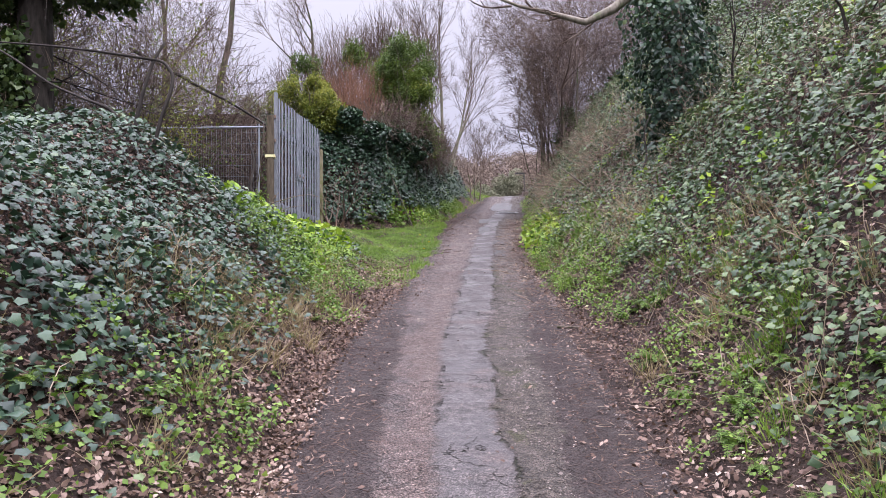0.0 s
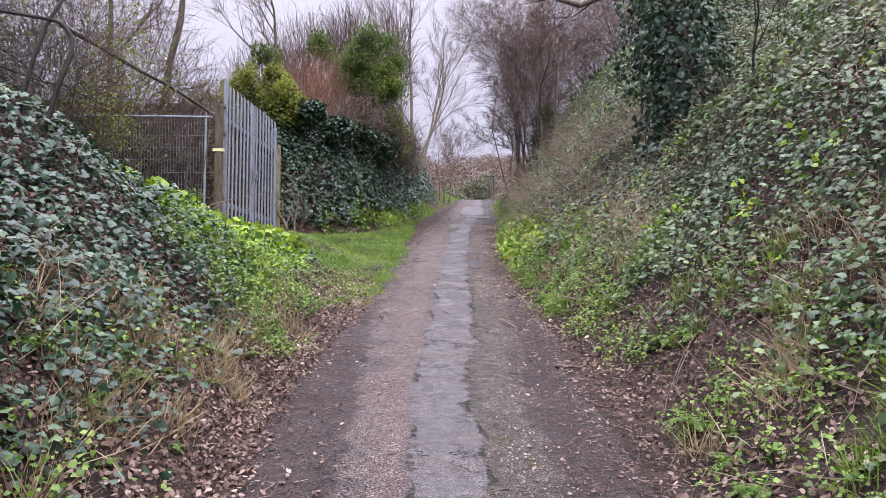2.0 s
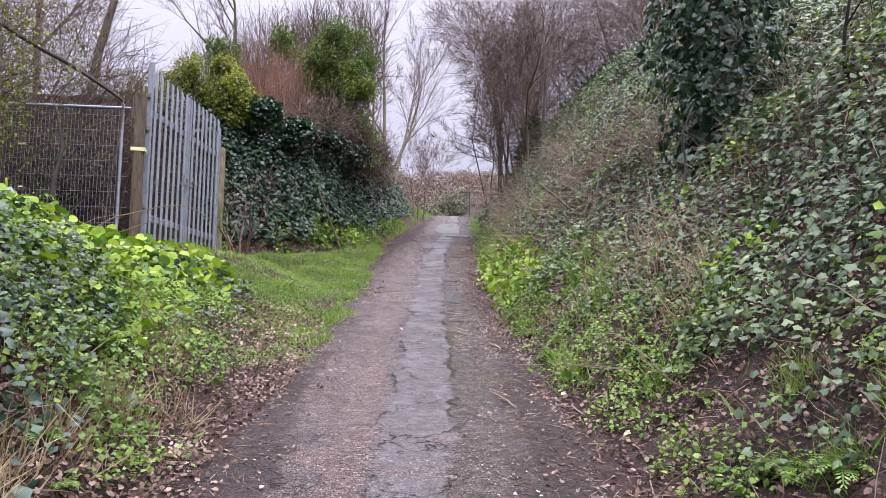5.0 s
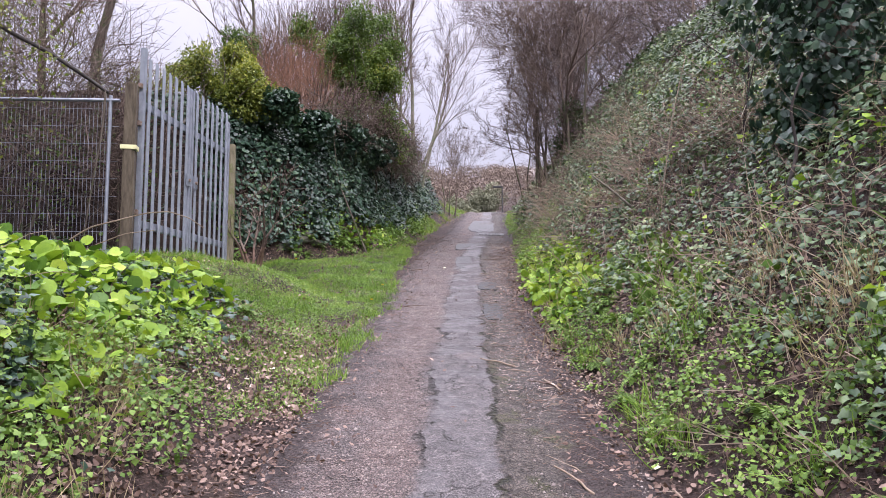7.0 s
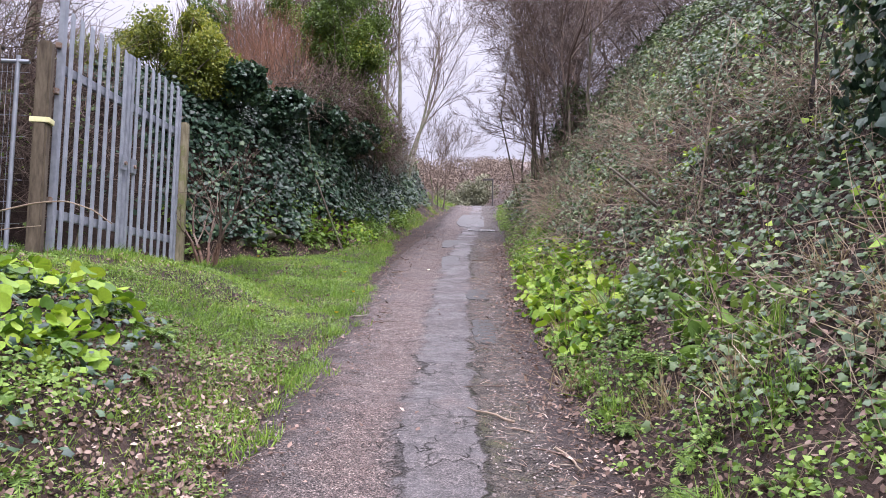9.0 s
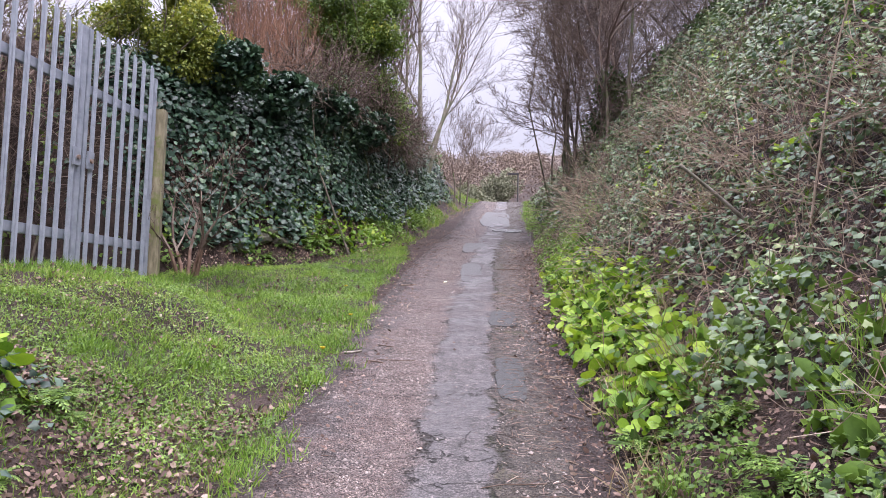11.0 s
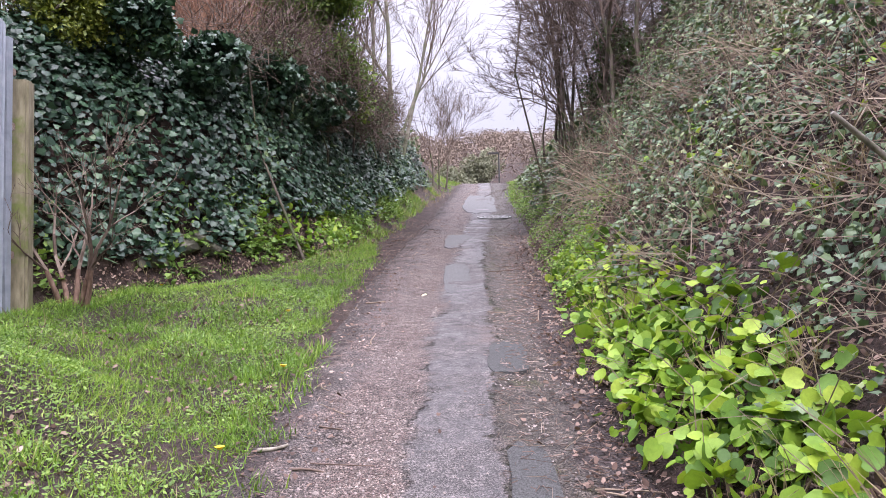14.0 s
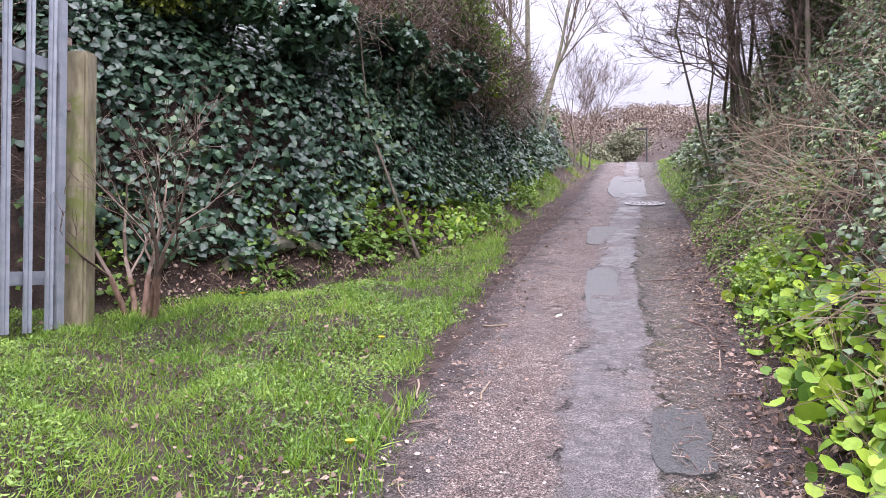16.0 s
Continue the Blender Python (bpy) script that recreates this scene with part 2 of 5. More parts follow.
BARK = bark_material("grey_brown_bark", (0.035, 0.027, 0.022), (0.14, 0.115, 0.095), 18, (0.06, 0.075, 0.03))
PALEBARK = bark_material("pale_branch_bark", (0.09, 0.08, 0.065), (0.28, 0.25, 0.21), 25, (0.12, 0.13, 0.08))
BROWNPOST = bark_material("brown_post_wood", (0.05, 0.038, 0.028), (0.14, 0.115, 0.085), 22)
POSTWOOD = bark_material("weathered_post_wood", (0.11, 0.095, 0.06), (0.26, 0.23, 0.16), 22, (0.13, 0.15, 0.05))
STEEL = plain("galvanised_steel", (0.19, 0.21, 0.25), (0.3, 0.32, 0.37), 9, 0.55, 0.35, 0.15)
RUST = plain("rusty_fitting", (0.18, 0.09, 0.05), (0.3, 0.27, 0.25), 40, 0.6, 0.5)
DARKSTEEL = plain("dark_lamp_paint", (0.03, 0.03, 0.032), (0.06, 0.06, 0.062), 12, 0.5, 0.2)
# pale, low-contrast browns: distance haze is put into the scrub's colour
SCRUB = leaf_material("hazy_scrub", [(0.0, (0.14, 0.11, 0.093)), (0.5, (0.2, 0.157, 0.13)), (1.0, (0.27, 0.215, 0.175))], 0.9, 0.1, 0)
DARKBARK = bark_material("dark_wet_bark", (0.012, 0.01, 0.01), (0.05, 0.042, 0.038), 18)
ROOF = plain("dark_roof_tile", (0.1, 0.085, 0.08), (0.17, 0.14, 0.13), 3, 0.8)
RENDERWALL = plain("pale_render", (0.3, 0.26, 0.23), (0.4, 0.35, 0.3), 2, 0.85)
STONE = plain("rubble_stone", (0.05, 0.05, 0.04), (0.15, 0.14, 0.11), 6, 0.9, 0, 0.8)
GLASS = plain("dark_window_glass", (0.03, 0.035, 0.04), (0.05, 0.055, 0.06), 3, 0.08)
YELLOW = plain("yellow_tape", (0.6, 0.58, 0.3), (0.75, 0.72, 0.45), 20, 0.5)
DANDELION = plain("yellow_flower", (0.75, 0.45, 0.01), (0.85, 0.6, 0.03), 60, 0.6)


# ---- mesh helpers ----
def mesh_np(name, v, faces, mat, parent=None, smooth=False):
    """A mesh object out of a vertex array and face arrays (each array one face size)."""
    me = bpy.data.meshes.new(name)
    v = np.asarray(v, dtype=np.float32)
    faces = [np.asarray(f, dtype=np.int32) for f in (faces if isinstance(faces, list) else [faces]) if len(f)]
    loops = np.concatenate([f.ravel() for f in faces])
    sizes = np.concatenate([np.full(len(f), f.shape[1], np.int32) for f in faces])
    me.vertices.add(len(v))
    me.vertices.foreach_set("co", v.ravel())
    me.loops.add(len(loops))
    me.loops.foreach_set("vertex_index", loops)
    me.polygons.add(len(sizes))
    me.polygons.foreach_set("loop_start", np.concatenate([[0], np.cumsum(sizes)[:-1]]).astype(np.int32))
    me.polygons.foreach_set("use_smooth", np.full(len(sizes), smooth, bool))
    me.update(calc_edges=True)
    me.validate()
    me.materials.append(mat)
    ob = new(name, me)
    if parent:
        ob.parent = parent
    return ob


def part(name, bm, material, parent, label=""):
    me = bpy.data.meshes.new(name)
    bm.to_mesh(me)
    bm.free()
    me.materials.append(material)
    ob = new(name, me)
    ob.parent = parent
    return tagged(ob, label)


def box(bm, x0, x1, y0, y1, z0, z1, bevel=0.0):
    m = Matrix.Translation(((x0 + x1) / 2, (y0 + y1) / 2, (z0 + z1) / 2)) @ Matrix.Diagonal((x1 - x0, y1 - y0, z1 - z0, 1))
    r = bmesh.ops.create_cube(bm, size=1, matrix=m)
    if bevel:
        edges = list({e for q in r["verts"] for e in q.link_edges})
        bmesh.ops.bevel(bm, geom=edges, offset=bevel, segments=2, affect="EDGES")
    return bm


def vn(x, y, scale, seed=0):
    """Smooth value noise, 0 to 1."""
    x, y = np.asarray(x, float) / scale, np.asarray(y, float) / scale
    i, j = np.floor(x), np.floor(y)
    fx, fy = x - i, y - j
    fx, fy = fx * fx * (3 - 2 * fx), fy * fy * (3 - 2 * fy)

    def h(a, b):
        s = np.sin(a * 127.1 + b * 311.7 + seed * 74.7) * 43758.5453
        return s - np.floor(s)

    return (h(i, j) * (1 - fx) + h(i + 1, j) * fx) * (1 - fy) + (h(i, j + 1) * (1 - fx) + h(i + 1, j + 1) * fx) * fy


def ss(a, b, x):
    t = np.clip((np.asarray(x, float) - a) / (b - a), 0, 1)
    return t * t * (3 - 2 * t)


# ---- the lie of the land ----
def lane_z(y):
    """The lane climbs steadily, then rounds over a crest; a scrubby hill rises beyond."""
    y = np.asarray(y, float)
    return np.interp(y, [-400, -60, -12, 0, 34, 36, 38, 40, 43, 50, 58, 110, 140, 400], [-4, -4, -2.2, 0, 6.39, 6.81, 7.2, 7.42, 7.5, 7.5, 8.0, 22.4, 26, 26])


def lane_mid(y):
    return np.interp(y, [-10, 3.3, 6.3, 8, 11.2, 14, 18, 24.5, 28, 38, 42, 60], [0.1, 0.1, 0.15, 0.32, 0.56, 0.77, 1.15, 2.0, 2.4, 3.55, 4.1, 8])


def left_edge(y):
    return np.interp(y, [-10, 3.3, 5.6, 7.4, 9, 10.8, 13, 17.4, 20, 23.5, 28, 37, 42], [-1.0, -1.0, -1.1, -1.0, -0.6, -0.32, -0.2, -0.05, 0.02, 0.55, 0.95, 2.4, 3.1])


def right_edge(y):
    return np.interp(y, [-10, 3.3, 6.2, 8.8, 10.4, 13.8, 16.7, 23, 25, 30, 40, 45], [1.2, 1.2, 1.42, 1.3, 1.3, 1.5, 1.9, 2.6, 2.9, 3.4, 4.8, 5.5])


def far_foot(y):
    return np.interp(y, [14, 15.9, 16.1, 17, 18, 19.5, 23, 28, 33, 38, 44], [-12, -7, -2.6, -1.75, -1.1, -0.5, 0.2, 0.8, 1.6, 2.3, 3.1])


def land(x, y, rough=True):
    x, y = np.asarray(x, float), np.asarray(y, float)
    z = lane_z(y)
    # bank on the lane's right
    d = x - right_edge(y)
    d = np.where(d > 0, d * np.interp(y, [8, 9.5, 12, 13.5, 17, 24], [1, 0.87, 0.9, 1.08, 1.35, 1.6]), d)
    p = np.interp(d, [0, 0.2, 0.5, 0.9, 1.3, 1.9, 3, 4.5, 7, 12, 40], [0, 0.13, 0.42, 0.85, 1.33, 2.05, 3.15, 4.4, 5.6, 6.6, 8])
    p = p * np.interp(y, [-20, 19, 24, 30, 37, 42, 50], [1, 1, 0.85, 0.6, 0.25, 0.15, 0.1])
    # mound on its left
    dm = -1.0 - x
    mound = z + np.interp(dm, [0, 0.3, 0.6, 0.85, 1.05, 1.45, 2.2, 3, 5, 10], [0, 0.22, 0.46, 0.72, 0.92, 1.33, 1.85, 2.1, 2.0, 1.6])
    cap = np.interp(y, [-5, 3, 6, 7.2, 8.4, 9.5, 10.5, 12], [3.0, 2.9, 2.75, 2.25, 1.45, 0.95, 0.62, 0.5])
    mound = z + cap * np.tanh(np.maximum(mound - z, 0) / cap * 1.15)
    mound = mound + 0.38 * np.exp(-((x + 2.95) / 0.5) ** 2 - ((y - 6.7) / 0.6) ** 2) - 0.1 * ss(0.2, 0.7, dm) * ss(7.4, 8.2, y) * (1 - ss(10, 10.8, y))
    level = np.interp(y, [8, 11.5, 13, 16, 17], [2.2, 2.72, 2.98, 3.06, 3.2])
    rec = z + (level - z) * ss(0, 1, (-0.4 - x) / 2.5)
    rec = np.where(y > 18, z, rec)
    wm = 1 - ss(10.0, 11.6, y + 0.35 * (dm - 1.5) * (dm > 1.5) * -1)
    left = mound * wm + rec * (1 - wm)
    df = far_foot(y) - x
    k = np.interp(y, [16, 24, 29, 33, 38, 44], [1, 0.95, 0.85, 0.6, 0.3, 0.1])
    steep = np.interp(df, [0, 0.22, 0.4, 0.55, 0.75, 1.0, 1.4, 2.5, 6, 40], [0.06, 0.24, 0.5, 1.0, 1.75, 2.25, 2.6, 2.9, 3.0, 4])
    far = z + k * steep
    left = np.where(df > 0, np.maximum(left, far), left)
    h = np.where(d > 0, z + p, np.where(x < -0.4, left, np.where(df > 0, far, z)))
    if rough:
        off = np.clip(np.maximum(d, np.maximum(left_edge(y) - x, 0)), 0, 1)
        h = h + off * ((vn(x, y, 0.9, 1) - 0.5) * 0.22 + (vn(x, y, 0.28, 2) - 0.5) * 0.1) + (vn(x, y, 0.12, 3) - 0.5) * 0.02
    return h


def land_normal(x, y):
    e = 0.06
    gx, gy = (land(x + e, y) - land(x - e, y)) / (2 * e), (land(x, y + e) - land(x, y - e)) / (2 * e)
    n = np.stack([-gx, -gy, np.ones_like(gx)], 1)
    return n / np.linalg.norm(n, axis=1, keepdims=True)


def lane_drop(x, y):
    u = np.abs(x - lane_mid(y))
    return np.where((y > -8.6) & (y < 44.5), 0.06 * (1 - ss(0.75, 1.05, u)), 0)


def grid(xs, ys, zf):
    X, Y = np.meshgrid(xs, ys)
    v = np.stack([X.ravel(), Y.ravel(), zf(X.ravel(), Y.ravel())], 1)
    nx, ny = len(xs), len(ys)
    i = (np.arange(ny - 1)[:, None] * nx + np.arange(nx - 1)[None]).ravel()
    return v, np.stack([i, i + 1, i + nx + 1, i + nx], 1)


def spaced(stops):
    """Coordinates along one axis: (start, end, step) runs."""
    return np.unique(np.round(np.concatenate([np.arange(a, b, s) for a, b, s in stops]), 4))


gx = spaced([(-400, -40, 40), (-40, -10, 2), (-10, -4.5, 0.3), (-4.5, 6, 0.095), (6, 14, 0.4), (14, 40, 2), (40, 401, 40)])
gy = spaced([(-400, -40, 40), (-40, -6, 2), (-6, 0, 0.3), (0, 22, 0.1), (22, 44, 0.2), (44, 140, 3), (140, 401, 40)])
gv, gf = grid(gx, gy, lambda x, y: land(x, y) - lane_drop(x, y))
ground = tagged(mesh_np("ground", gv, gf, SOIL, smooth=True), "dark damp soil strewn with brown leaf litter", "ground", kind="structure")


def build_lane():
    us, ys = np.arange(-1.3, 1.301, 0.05), np.arange(-8, 44.01, 0.06)
    U, Y = np.meshgrid(us, ys)
    U, Y = U.ravel(), Y.ravel()
    X = U * np.interp(Y, [0, 8, 16, 30, 44], [0.92, 1.0, 1.0, 1.05, 1.05]) + lane_mid(Y)
    Z = lane_z(Y) + 0.012 - 0.07 * ss(0.8, 1.25, np.abs(U)) + 0.02 * (vn(U, Y, 0.5, 5) - 0.5) + 0.008 * (vn(U, Y, 0.11, 6) - 0.5)
    Z -= 0.018 * np.exp(-((U + 0.4) / 0.16) ** 2) + 0.012 * np.exp(-((U - 0.45) / 0.14) ** 2)
    n = len(us)
    i = (np.arange(len(ys) - 1)[:, None] * n + np.arange(n - 1)[None]).ravel()
    f = np.stack([i, i + 1, i + n + 1, i + n], 1)
    ob = mesh_np("road", np.stack([X, Y, Z], 1), f, LANE, smooth=True)
    layer = ob.data.uv_layers.new(name="lane")
    wl, wr = np.interp(Y, [3, 6, 8, 10, 20], [0.46, 0.52, 0.7, 0.78, 0.82]), np.interp(Y, [3, 8, 12, 40], [0.52, 0.64, 0.6, 0.65])
    across = np.where(U < -0.2, -0.2 + (U + 0.2) * 0.52 / (wl - 0.2), np.where(U > 0.25, 0.25 + (U - 0.25) * 0.35 / (wr - 0.25), U))
    uv = np.stack([across, Y], 1)[f.ravel()]
    layer.data.foreach_set("uv", uv.astype(np.float32).ravel())
    return tagged(ob, "narrow worn tarmac lane with pale gravel wheel track and damp middle", "road", kind="structure")


road = build_lane()


def top(x, y):
    """The surface underfoot: the lane where it lies on the land, else the land."""
    u = np.abs(x - lane_mid(y))
    return np.where(u < 1.25, np.maximum(land(x, y), lane_z(y) + 0.014 - 0.07 * ss(0.8, 1.25, u)), land(x, y))


# ---- leaves and stems ----
rng = np.random.default_rng(7)


def fan(outline, lift):
    """A leaf: an outline round a raised middle vertex. Returns vertices and triangles."""
    o = np.array(outline, float)
    c = np.array([[0, o[:, 1].mean(), 0]])
    z = np.array([[lift * (abs(p[0]) * -1.0)] for p in o])
    v = np.concatenate([c, np.concatenate([o, z], 1)])
    n = len(o)
    return v, np.array([[0, 1 + i, 1 + (i + 1) % n] for i in range(n)])


def strap(length_steps, width, bend):
    """A narrow blade, pointed, bending over."""
    v, f = [], []
    for i in range(length_steps):
        s = i / length_steps
        w = width * (1 - 0.55 * s)
        v += [(-w, s, bend * s * s), (w, s, bend * s * s)]
    v.append((0, 1, bend))
    for i in range(length_steps - 1):
        a = 2 * i
        f += [(a, a + 1, a + 3), (a, a + 3, a + 2)]
    a = 2 * (length_steps - 1)
    f.append((a, a + 1, a + 2))
    return np.array(v, float), np.array(f)


LOBED_LEAF = fan([(0, 0.12), (0.36, -0.04), (0.42, 0.2), (0.56, 0.42), (0.34, 0.56), (0, 0.98), (-0.34, 0.56), (-0.56, 0.42), (-0.42, 0.2), (-0.36, -0.04)], 0.34)
IVY_LEAF = fan([(0, 0.14), (0.4, 0.0), (0.5, 0.42), (0, 0.95), (-0.5, 0.42), (-0.4, 0.0)], 0.3)
HEART_LEAF = fan([(0, 0.15), (0.22, 0), (0.48, 0.12), (0.56, 0.45), (0.4, 0.8), (0, 0.98), (-0.4, 0.8), (-0.56, 0.45), (-0.48, 0.12), (-0.22, 0)], -0.28)
KITE_LEAF = (np.array([(0, 0, 0), (0.5, 0.35, -0.12), (0, 1, 0), (-0.5, 0.35, -0.12)], float), np.array([(0, 1, 2), (0, 2, 3)]))
OVAL_LEAF = fan([(0, 0), (0.26, 0.35), (0.2, 0.7), (0, 1), (-0.2, 0.7), (-0.26, 0.35)], 0.5)
SMALL_LEAF = (np.array([(0, 0, 0), (0.28, 0.5, 0.08), (0, 1, 0), (-0.28, 0.5, 0.08)], float), np.array([(0, 1, 2), (0, 2, 3)]))
DEAD_LEAF = (np.array([(0, 0, 0), (0.3, 0.35, 0.14), (0.22, 0.75, 0.05), (0, 1, 0.16), (-0.24, 0.7, 0.12), (-0.3, 0.3, 0.02)], float), np.array([(0, 1, 5), (1, 2, 4), (1, 4, 5), (2, 3, 4)]))
BLADE = strap(2, 0.022, 0.35)
BROADBLADE = strap(4, 0.085, 0.4)
STEM = (np.array([(-0.5, 0, 0), (0.5, 0, 0), (0, 0, 0.8), (-0.35, 1, 0), (0.35, 1, 0), (0, 1, 0.6)], float), np.array([(0, 1, 4), (0, 4, 3), (1, 2, 5), (1, 5, 4), (2, 0, 3), (2, 3, 5)]))


def unit(a):
    return a / np.maximum(np.linalg.norm(a, axis=1, keepdims=True), 1e-9)


def leaves(name, template, pos, normal, along, size, mat, parent=None, width=None):
    """Many leaves in one mesh: the template's y runs along, its z along normal."""
    tv, tf = template
    n = len(pos)
    along = unit(along)
    side = unit(np.cross(along, normal))
    up = np.cross(side, along)
    s = np.asarray(size, float).reshape(-1, 1)
    w = s if width is None else np.asarray(width, float).reshape(-1, 1)
    wz = s if width is None else w
    v = pos[:, None] + (side * w)[:, None] * tv[None, :, 0:1] + (along * s)[:, None] * tv[None, :, 1:2] + (up * wz)[:, None] * tv[None, :, 2:3]
    f = tf[None] + (np.arange(n) * len(tv))[:, None, None]
    return mesh_np(name, v.reshape(-1, 3), f.reshape(-1, 3), mat, parent, smooth=True)


def spots(n, x0, x1, y0, y1, keep):
    """Random places in a stretch of the plan, kept with the chance keep(x, y), more of them where it is steep."""
    x, y = rng.uniform(x0, x1, n), rng.uniform(y0, y1, n)
    nz = land_normal(x, y)[:, 2]
    ok = rng.random(n) < keep(x, y) / np.maximum(nz, 0.35) * 0.5
    return x[ok], y[ok]


def rand3(n):
    return rng.normal(size=(n, 3))


def carpet(name, template, x, y, size, mat, lift=(0, 0.1), tilt=0.5, hang=0.3, upright=0.4, lumps=0.0, label="", category="", width=None):
    """Leaves lying on the land, facing out of it and hanging a little down the slope."""
    n = len(x)
    nor = land_normal(x, y)
    p = np.stack([x, y, top(x, y)], 1)
    off = rng.uniform(*lift, n) + lumps * np.maximum(vn(x, y, 0.55, 11) - 0.35, 0) * rng.random(n)
    p += nor * off[:, None]
    face = unit(nor * (1 - upright) + np.array([0, -0.15, 1.0]) * upright + rand3(n) * tilt)
    al = unit(np.array([[0, 0, -1.0]]) * hang + rand3(n) * 0.6)
    al = al - face * (al * face).sum(1, keepdims=True)
    s = rng.uniform(size[0], size[1], n)
    ob = leaves(name, template, p, face, al, s, mat, width=None if width is None else np.full(n, width))
    return tagged(ob, label, category, kind="stuff")


def tuft(name, template, x, y, size, mat, lean=0.35, width=None, label="", category="", clump=0.0, sink=0.02, z=None):
    """Blades standing up from the land, leaning all ways."""
    n = len(x)
    p = np.stack([x, y, (top(x, y) if z is None else z) - sink], 1)
    al = unit(np.array([[0, 0, 1.0]]) + land_normal(x, y) * 0.4 + rand3(n) * lean)
    face = unit(rand3(n) + np.array([0, 0, 0.3]))
    s = rng.uniform(size[0], size[1], n)
    w = None if width is None else rng.uniform(width * 0.7, width * 1.3, n)
    return tagged(leaves(name, template, p, face, al, s, mat, width=w), label, category, kind="stuff")


def tubes(name, segs, mat, parent=None, sides=5):
    """Tapered tubes for (x0 y0 z0 x1 y1 z1 r0 r1) segments, in one mesh."""
    s = np.asarray(segs, float)
    a, b = s[:, 0:3], s[:, 3:6]
    d = unit(b - a)
    ref = np.where(np.abs(d[:, 2:3]) > 0.9, np.array([[1.0, 0, 0]]), np.array([[0, 0, 1.0]]))
    u = unit(np.cross(d, ref))
    w = np.cross(d, u)
    t = np.arange(sides) * 2 * np.pi / sides
    ring = u[:, None] * np.cos(t)[None, :, None] + w[:, None] * np.sin(t)[None, :, None]
    ov = (b - a) * 0.03
    v = np.concatenate([(a - ov)[:, None] + ring * s[:, 6][:, None, None], (b + ov)[:, None] + ring * s[:, 7][:, None, None]], 1)
    i = np.arange(sides)
    j = (i + 1) % sides
    q = np.stack([i, j, j + sides, i + sides], 1)
    f = q[None] + (np.arange(len(s)) * 2 * sides)[:, None, None]
    return mesh_np(name, v.reshape(-1, 3), f.reshape(-1, 4), mat, parent, smooth=sides > 4)


def tube_path(name, pts, radii, mat, parent=None, sides=7):
    """One connected tube along a polyline."""
    p, r = np.asarray(pts, float), np.asarray(radii, float)
    d = unit(np.gradient(p, axis=0))
    ref = np.array([0.31, 0.83, 0.46])
    u = unit(np.cross(d, ref))
    w = np.cross(d, u)
    t = np.arange(sides) * 2 * np.pi / sides
    v = p[:, None] + (u[:, None] * np.cos(t)[None, :, None] + w[:, None] * np.sin(t)[None, :, None]) * r[:, None, None]
    n, i = len(p), np.arange(sides)
    j = (i + 1) % sides
    q = np.concatenate([np.stack([i, j, j + sides, i + sides], 1) + k * sides for k in range(n - 1)])
    return mesh_np(name, v.reshape(-1, 3), [q, i[None, ::-1], (i + (n - 1) * sides)[None]], mat, parent, smooth=True)


def cluster(cx, cy, cz, rx, ry, rz, n, r):
    """Small uneven hearts of foliage filling a larger round."""
    d = unit(rand3(n)) * rng.uniform(0.0, 1.0, n)[:, None] ** 0.45
    s = rng.uniform(0.8, 1.15, n) * r
    return [(cx + a * rx, cy + b * ry, cz + c * rz, q, q, q * 0.8) for (a, b, c), q in zip(d, s)]


def grow(base, aim, length, radius, levels, spread=0.5, kids=(3, 5), wander=0.12, rise=0.1, shrink=0.62, start=0.25, pull=(0, 0, 0)):
    """A branching skeleton. Returns thick segments and thin ones."""
    thick, thin = [], []
    pull = np.array(pull, float)

    def limb(p, d, ln, r, lev):
        steps = 6 if lev == levels else (4 if lev > 1 else (3 if lev else 2))
        pts = [p]
        for i in range(steps):
            d = d + rng.normal(size=3) * wander + np.array([0, 0, rise]) + pull * 0.1
            d = d / np.linalg.norm(d)
            q = pts[-1] + d * ln / steps
            pts.append(q)
            r0, r1 = r * (1 - 0.75 * i / steps), r * (1 - 0.75 * (i + 1) / steps)
            (thick if r0 > 0.022 else thin).append((*pts[-2], *q, r0, max(r1, 0.0022)))
        if lev <= 0:
            return
        for _ in range(rng.integers(kids[0], kids[1] + 1)):
            s = rng.uniform(start, 1.0)
            i = min(int(s * steps), steps - 1)
            o = pts[i] + (pts[i + 1] - pts[i]) * (s * steps - i)
            e = rng.normal(size=3)
            e = e - d * (e @ d)
            nd = d + e / np.linalg.norm(e) * spread * rng.uniform(0.7, 1.5)
            limb(o, nd / np.linalg.norm(nd), ln * shrink * rng.uniform(0.7, 1.15), max(r * (1 - 0.75 * s) * 0.65, 0.003), lev - 1)

    d0 = np.array(aim, float)
    limb(np.array(base, float), d0 / np.linalg.norm(d0), length, radius, levels)
    return thick, thin


def tree(name, stems, mat, twig_mat, label, category="tree", fine=3):
    """A bare tree: each stem's wood a part, its twigs another."""
    root = tagged(new(name), label, category)
    thin = []
    for s in stems:
        a, b = grow(**s)
        thin += b
        if a:
            tubes("trunk", a, mat, root, 7)
    if thin:
        tagged(tubes("twig_mass", thin, twig_mat, root, fine), kind="stuff")
    return root


def on_land(x, y, dz=-0.1):
    return float(land(np.array([x]), np.array([y]))[0]) + dz


